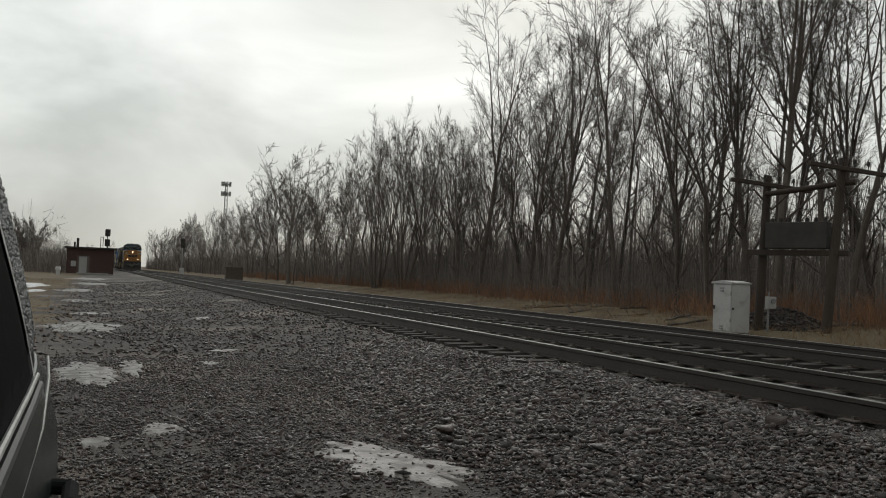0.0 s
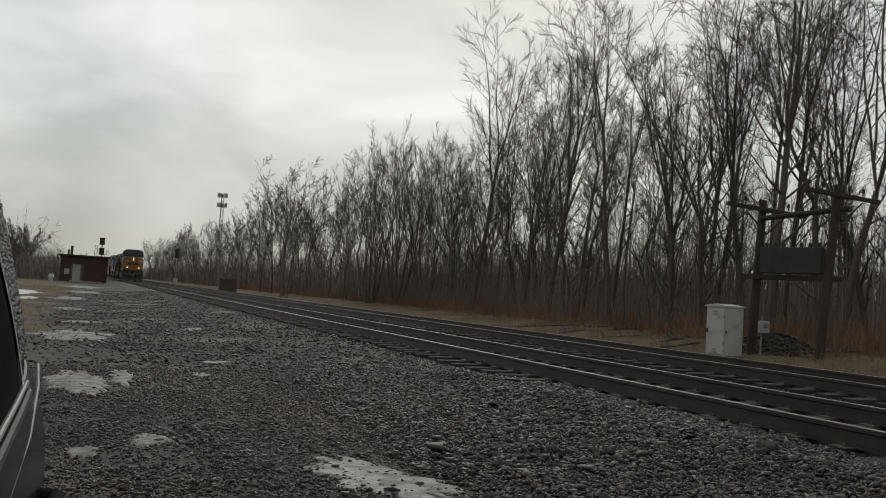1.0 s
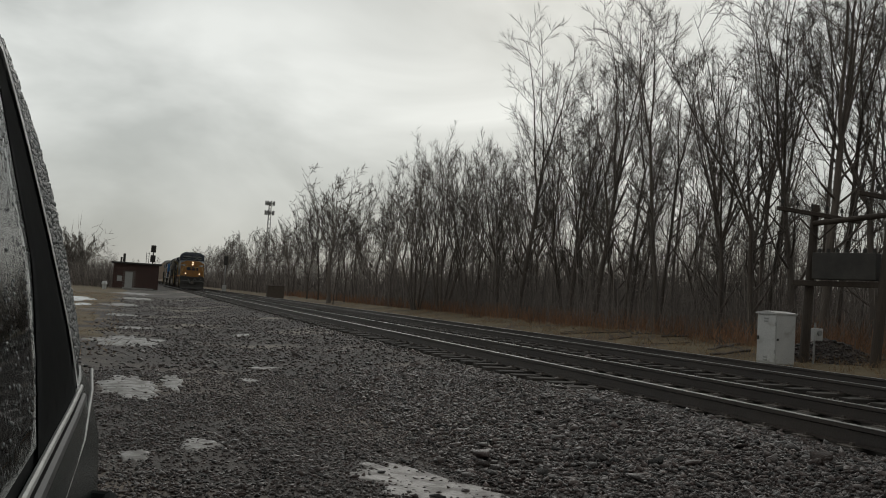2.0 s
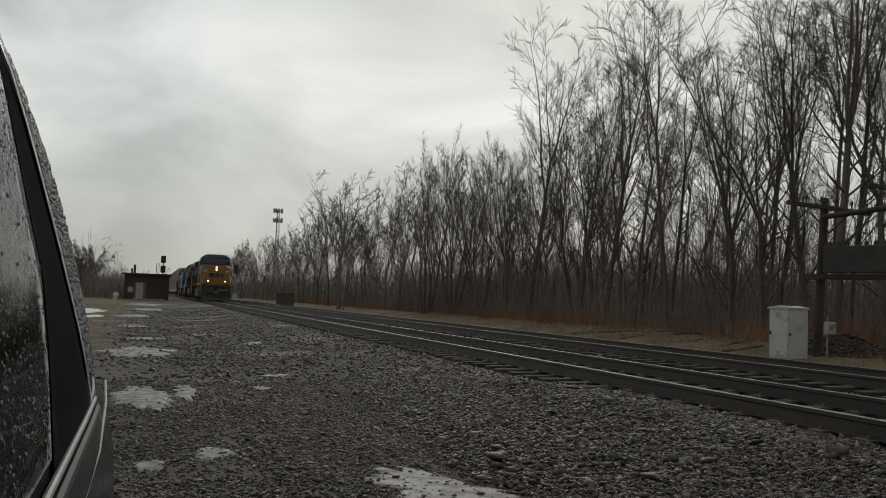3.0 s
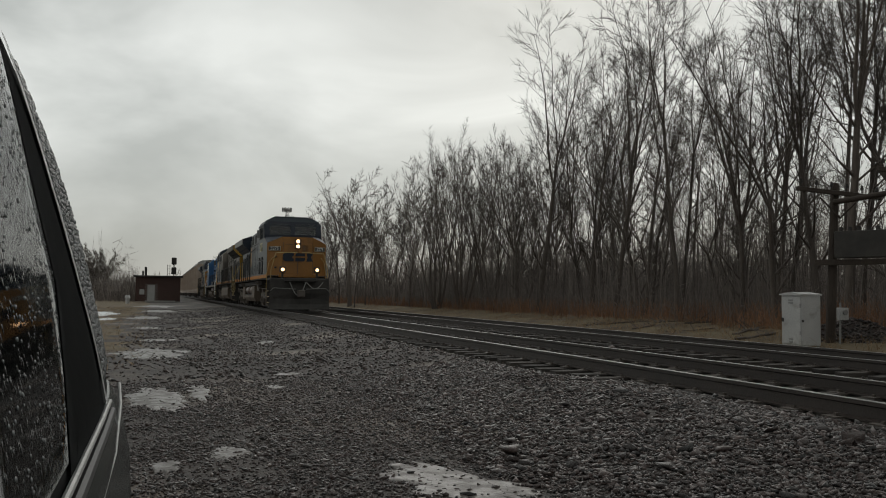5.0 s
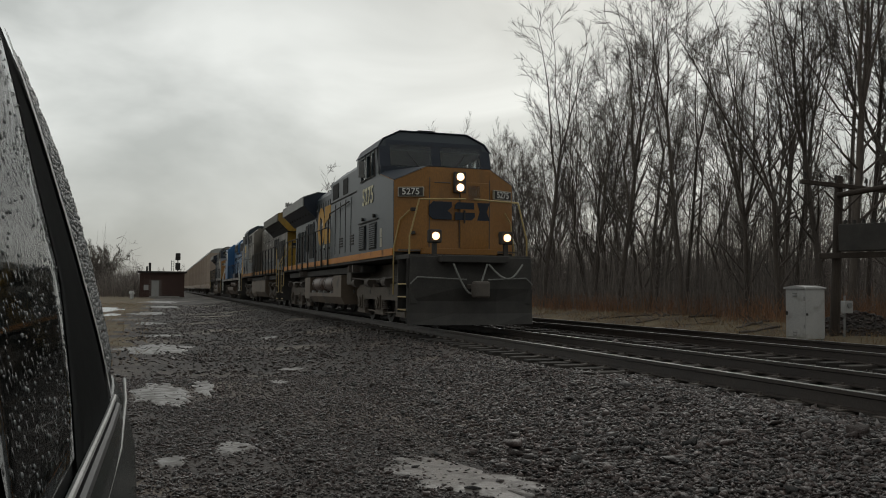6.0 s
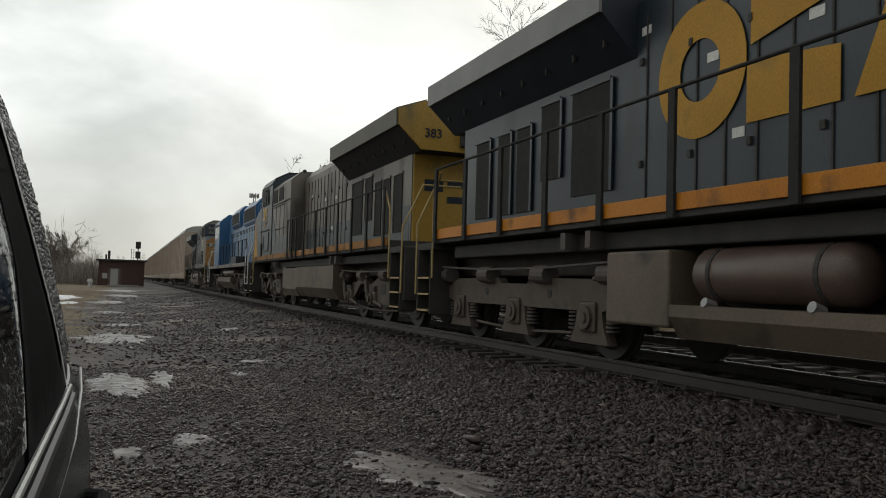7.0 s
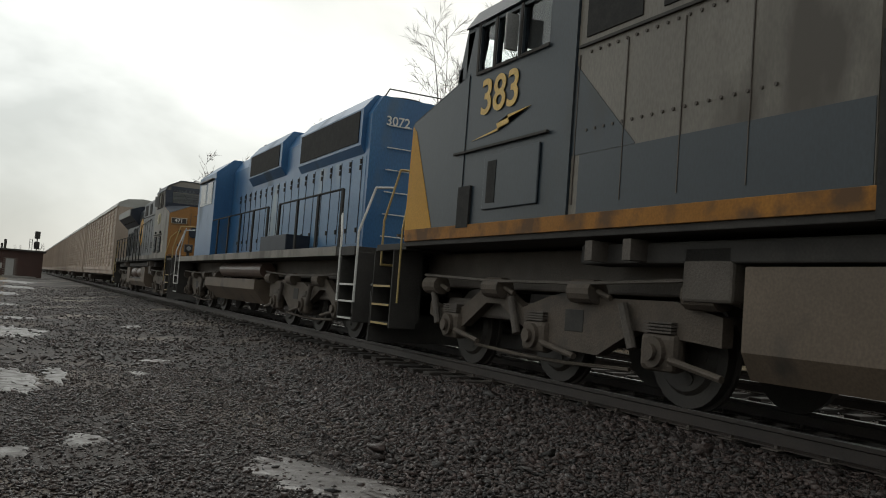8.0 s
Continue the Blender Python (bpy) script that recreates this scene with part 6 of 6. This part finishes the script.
def build_cabinet():
    c = thing("signal_cabinet", pose(9.25, 18.05, 0.06, 0, 0, -88), "weathered silver-grey relay cabinet on a short stand by the track", "cabinet")
    part("body", box(B(), -0.35, 0.35, -0.31, 0.31, 0.08, 1.36, 0.01), "cabinet", c)
    part("lid", prism(B(), [(-0.38, 1.362), (0.38, 1.362), (0.38, 1.40), (0.0, 1.45), (-0.38, 1.40)], -0.36, 0.34), "cabinet", c)
    d = part("door", box(B(), -0.325, 0.325, -0.332, -0.311, 0.12, 1.33, 0.008), "cabinet", c)
    for z in (1.24, 0.24):
        for k in (0.0, 0.07):
            part("vent", box(B(), -0.07, 0.07, -0.35, -0.333, z - k - 0.02, z - k + 0.02, 0.006), "steel", d)
    for z in (0.4, 1.1):
        part("hinge", box(B(), 0.31, 0.345, -0.345, -0.325, z - 0.05, z + 0.05), "steel", d)
    part("latch", box(B(), -0.30, -0.25, -0.36, -0.333, 0.68, 0.78), "black", d)
    part("padlock", box(B(), 0.345, 0.375, -0.30, -0.25, 0.68, 0.74, 0.006), "black", c)
    for x in (-0.3, 0.3):
        for y in (-0.26, 0.26):
            part("leg", box(B(), x - 0.03, x + 0.03, y - 0.03, y + 0.03, -0.1, 0.08), "steel", c)


def insulator(parent, p):
    bm = B()
    cyl(bm, p, (p[0], p[1], p[2] + 0.10), 0.015, 6)
    cyl(bm, (p[0], p[1], p[2] + 0.09), (p[0], p[1], p[2] + 0.15), 0.045, 8)
    cyl(bm, (p[0], p[1], p[2] + 0.15), (p[0], p[1], p[2] + 0.20), 0.03, 8)
    part("insulator", bm, "black", parent)


def build_poles():
    for (bx, by), (tx, ty), h, arm in (((10.35, 18.25), (10.55, 18.2), 4.45, 1.25), ((10.95, 16.5), (11.2, 16.25), 4.75, 1.15)):
        p = thing("utility_pole", Matrix(), "leaning dark wooden line pole with a crossarm", "utility pole", "line poles")
        ln = B()
        cyl(ln, (bx, by, -0.2), (tx, ty, h), 0.13, 14, 0.105)
        part("shaft", ln, "pole", p)
        a = part("crossarm", box(B(), -arm, arm, -0.05, 0.05, -0.055, 0.055, 0.012), "pole", p)
        a.matrix_basis = pose(tx, ty - 0.14, h - 0.28, 0, 4, -8)
        for k in range(6):
            insulator(a, (-arm + 0.12 + k * (2 * arm - 0.24) / 5, 0, 0.07))
        for s in (-1, 1):
            b = part("brace", box(B(), -0.02, 0.02, -0.01, 0.01, 0, 0.8), "pole", p)
            b.matrix_basis = pose(tx, ty - 0.17, h - 0.95, 0, s * 48, -8)
    # beam between the two poles and the black equipment box hung under it
    r = thing("equipment_rack", Matrix(), "black equipment box hung between two wooden poles", "equipment box")
    bm = B()
    cyl(bm, (10.4, 18.1, 3.92), (11.35, 16.0, 4.15), 0.075, 12)
    part("beam", bm, "pole", r)
    box_ob = part("case", box(B(), -0.80, 0.80, -0.2, 0.2, 0.0, 0.70, 0.02), "black", r)
    box_ob.matrix_basis = pose(10.72, 17.25, 2.42, 0, 0, -65)
    for k in range(7):
        part("bushing", cyl(B(), (-0.69 + k * 0.23, 0, 0.70), (-0.69 + k * 0.23, 0, 0.82), 0.05, 8), "black", box_ob)
    bm = box(B(), -1.35, 1.3, -0.09, 0.09, -0.16, -0.02, 0.01)
    sh = part("shelf_beam", bm, "pole", r)
    sh.matrix_basis = pose(10.72, 17.25, 2.40, 0, 0, -65)
    m = thing("meter_box", Matrix(), "small pale meter box on a galvanised conduit", "meter box")
    part("conduit", cyl(B(), (10.22, 17.75, -0.1), (10.25, 17.75, 1.25), 0.025, 8), "steel", m)
    part("case", box(B(), 10.1, 10.38, 17.6, 17.74, 0.80, 1.12, 0.015), "cabinet", m)
    part("dial", cyl(B(), (10.24, 17.59, 1.0), (10.24, 17.55, 1.0), 0.07, 16), "steel", m)
    bm = B()
    g = thing("ballast_heap", Matrix(), "heap of dark ballast stone beside the poles", "gravel heap")
    n = 28
    mid = bm.verts.new((12.0, 19.2, 0.85))
    last = None
    for k in range(1, 7):
        ring = []
        for i in range(n):
            a = 2 * math.pi * i / n
            rr = k / 6
            x, y = 12.0 + 1.7 * rr * math.cos(a), 19.2 + 2.2 * rr * math.sin(a)
            ring.append(bm.verts.new((x, y, 0.85 * (1 - rr) ** 0.9 - 0.03 + 0.12 * noise.noise((x * 1.7, y * 1.7, 0)))))
        for i in range(n):
            j = (i + 1) % n
            bm.faces.new((last[i], ring[i], ring[j], last[j]) if last else (mid, ring[i], ring[j]))
        last = ring
    part("mound", bm, "gravel", g)
    heap_z = lambda x, y: max(0.0, 0.85 * (1 - min(1.0, math.hypot((x - 12.0) / 1.7, (y - 19.2) / 2.2))) ** 0.9 + 0.12 * noise.noise((x * 1.7, y * 1.7, 0)) - 0.02)
    st = build_stones("loose_stone", 4200, (10.3, 13.7, 17.0, 21.4), (0.075, 0.35), 9, lambda x, y: math.hypot((x - 12.0) / 1.7, (y - 19.2) / 2.2) < 1.0, heap_z)
    st.parent = g
    del st["category"], st["label"]


def build_hut():
    h = thing("brick_hut", pose(-9.75, 118, 0.1), "small dark red brick railway hut with a flat roof", "hut")
    w, d, t = 5.6, 4.2, 3.2
    part("wall", box(B(), 0, 1.45, 0, 0.25, 0, t), "mortar", h)
    part("wall", box(B(), 2.4, w, 0, 0.25, 0, t), "mortar", h)
    part("wall", box(B(), 1.45, 2.4, 0, 0.25, 2.2, t), "mortar", h)
    part("wall", box(B(), 0, 0.25, 0.25, d, 0, t), "mortar", h)
    part("wall", box(B(), w - 0.25, w, 0.25, d, 0, t), "mortar", h)
    part("wall", box(B(), 0.25, w - 0.25, d - 0.25, d, 0, t), "mortar", h)
    part("roof", box(B(), -0.3, w + 0.3, -0.35, d + 0.3, t, t + 0.22, 0.02), "black", h)
    bm = B()
    rng = random.Random(3)
    for r in range(28):
        z = 0.02 + r * 0.114
        x = -0.0 if r % 2 else -0.2
        while x < w:
            a, b = max(0.0, x), min(w, x + 0.39)
            if b - a > 0.05 and not (b > 1.43 and a < 2.42 and z < 2.2):
                box(bm, a, b - 0.01, -0.012 - rng.uniform(0, 0.006), 0.01, z, z + 0.1)
            x += 0.4
    tagged(part("brickwork", bm, "brick", h), kind="stuff")
    dr = part("door", box(B(), 1.47, 2.38, 0.05, 0.12, 0.02, 2.18, 0.01), "greydoor", h, "pale grey steel door")
    part("door_handle", box(B(), 2.2, 2.25, 0.0, 0.05, 1.0, 1.15), "steel", dr)
    part("window", box(B(), 0.5, 1.1, -0.02, 0.02, 0.9, 1.6, 0.01), "greydoor", h)
    part("doorstep", box(B(), 1.2, 5.0, -1.1, -0.01, -0.1, 0.12, 0.02), "concrete", h)
    bm = cyl(B(), (1.2, 1.0, t + 0.2), (1.2, 1.0, t + 1.35), 0.16, 12)
    part("flue", bm, "black", h)
    part("flue_cap", cyl(B(), (0.85, 1.0, t + 0.2), (0.85, 1.0, t + 0.85), 0.12, 12), "black", h)
    s = thing("signal_mast", pose(-4.85, 132, 0), "tall railway signal mast with two dark heads and a ladder", "signal", "signals")
    part("mast", cyl(B(), (0, 0, 0), (0, 0, 6.2), 0.08, 10), "black", s)
    for z in (5.55, 4.1):
        hd = part("signal_head", box(B(), -0.36, 0.36, -0.15, 0.1, z - 0.1, z + 0.95, 0.1), "black", s)
        for k in (0.15, 0.45, 0.75):
            part("signal_hood", cyl(B(), (0, -0.15, z + k - 0.02), (0, -0.4, z + k - 0.02), 0.11, 10), "black", hd)
    part("ladder", box(B(), -0.95, -0.88, 0.0, 0.05, 0.0, 5.4), "black", s)
    part("ladder", box(B(), -0.6, -0.53, 0.0, 0.05, 0.0, 5.4), "black", s)
    for k in range(14):
        part("rung", box(B(), -0.9, -0.55, 0.0, 0.03, 0.3 + k * 0.38, 0.33 + k * 0.38), "black", s)
    s2 = thing("signal_mast", pose(7.3, 150, 0), "dark railway signal mast on the far side of the tracks", "signal", "signals")
    part("mast", cyl(B(), (0, 0, 0), (0, 0, 6.0), 0.09, 10), "steel", s2)
    part("signal_head", box(B(), -0.34, 0.34, -0.15, 0.12, 4.7, 6.3, 0.1), "black", s2)
    part("base_box", box(B(), -0.35, 0.35, -0.3, 0.3, 0.0, 1.3, 0.03), "cabinet", s2)
    k = thing("equipment_cabinet", pose(8.2, 98, 0), "grey lineside equipment cabinet by the far track", "cabinet")
    part("body", box(B(), -0.95, 0.95, -0.5, 0.5, 0.0, 1.5, 0.03), "truck", k)
    part("lid", box(B(), -1.0, 1.0, -0.56, 0.56, 1.5, 1.57, 0.02), "truck", k)
    wv = thing("vent_pipe", pose(-10.2, 104, 0), "white capped vent standpipe beside the hut", "standpipe")
    part("pipe", cyl(B(), (0, 0, 0), (0, 0, 0.6), 0.22, 14), "cabinet", wv)
    part("cap", cyl(B(), (0, 0, 0.6), (0, 0, 0.95), 0.34, 16, 0.22), "cabinet", wv)
    bm = B()
    sn = [(-10.4, 54, 1.7, 7.5, 0.10), (-9.0, 44, 0.5, 2.4, 0.06), (8.6, 23.2, 0.35, 0.7, 0.05)]
    for cx, cy, a, b, hh in sn:
        bm = B()
        mid = bm.verts.new((cx, cy, hh))
        last = None
        for r in range(1, 6):
            ring = []
            for i in range(24):
                an = 2 * math.pi * i / 24
                e = (1 + 0.4 * noise.noise((2 * math.cos(an), 2 * math.sin(an), cx))) * r / 5
                ring.append(bm.verts.new((cx + a * e * math.cos(an), cy + b * e * math.sin(an), hh * (1 - (r / 5) ** 2) - 0.02)))
            for i in range(24):
                j = (i + 1) % 24
                bm.faces.new((last[i], ring[i], ring[j], last[j]) if last else (mid, ring[i], ring[j]))
            last = ring
        tagged(part("snow_patch", bm, "snow", smooth=True), "patch of old melting snow on dead grass", "snow", "snow patches", "structure")


def build_tower():
    t = thing("cell_tower", pose(54.8, 446, 0), "thin lattice telephone mast with antenna rings above the trees", "cell tower")
    bm = B()
    H = 46.0
    for k in range(3):
        a = 2 * math.pi * k / 3
        cyl(bm, (1.6 * math.cos(a), 1.6 * math.sin(a), 0), (0.7 * math.cos(a), 0.7 * math.sin(a), H), 0.16, 6)
    part("mast_leg", bm, "steel", t)
    bm = B()
    for i in range(18):
        z0, z1 = H * i / 18, H * (i + 1) / 18
        r0, r1 = 1.6 - 0.9 * i / 18, 1.6 - 0.9 * (i + 1) / 18
        for k in range(3):
            a, b = 2 * math.pi * k / 3, 2 * math.pi * (k + 1) / 3
            cyl(bm, (r0 * math.cos(a), r0 * math.sin(a), z0), (r1 * math.cos(b), r1 * math.sin(b), z1), 0.09, 5)
    part("bracing", bm, "steel", t)
    for z in (45.2, 40.2):
        pl = part("antenna_ring", cyl(B(), (0, 0, z - 0.15), (0, 0, z + 0.15), 2.0, 12), "steel", t)
        for k in range(9):
            a = 2 * math.pi * k / 9
            x, y = 2.3 * math.cos(a), 2.3 * math.sin(a)
            part("antenna", box(B(), x - 0.25, x + 0.25, y - 0.2, y + 0.2, z - 1.1, z + 1.2), "steel", pl)


build_cabinet()
build_poles()
build_hut()
build_tower()


# ---- what moves ----
def motions():
    for ob, behind, turn in CONSIST:
        walk(ob, [(t, pose(0, NOSE - SPEED * (t - 6.5) + behind, RAIL, 0, 0, turn)) for t in (0.0, 4.0, 8.0)])
        for curve in ob.animation_data.action.layers[0].strips[0].channelbag(ob.animation_data.action_slot).fcurves:
            for key in curve.keyframe_points:
                key.interpolation = "LINEAR"
    for ob, y in WHEELS:
        way = 1 if abs(ob.parent.rotation_quaternion.z) < 0.5 else -1
        walk(ob, [(k / 30, pose(0, y, 0.52, way * 84.0 * k, 0, 0)) for k in range(241)])


motions()
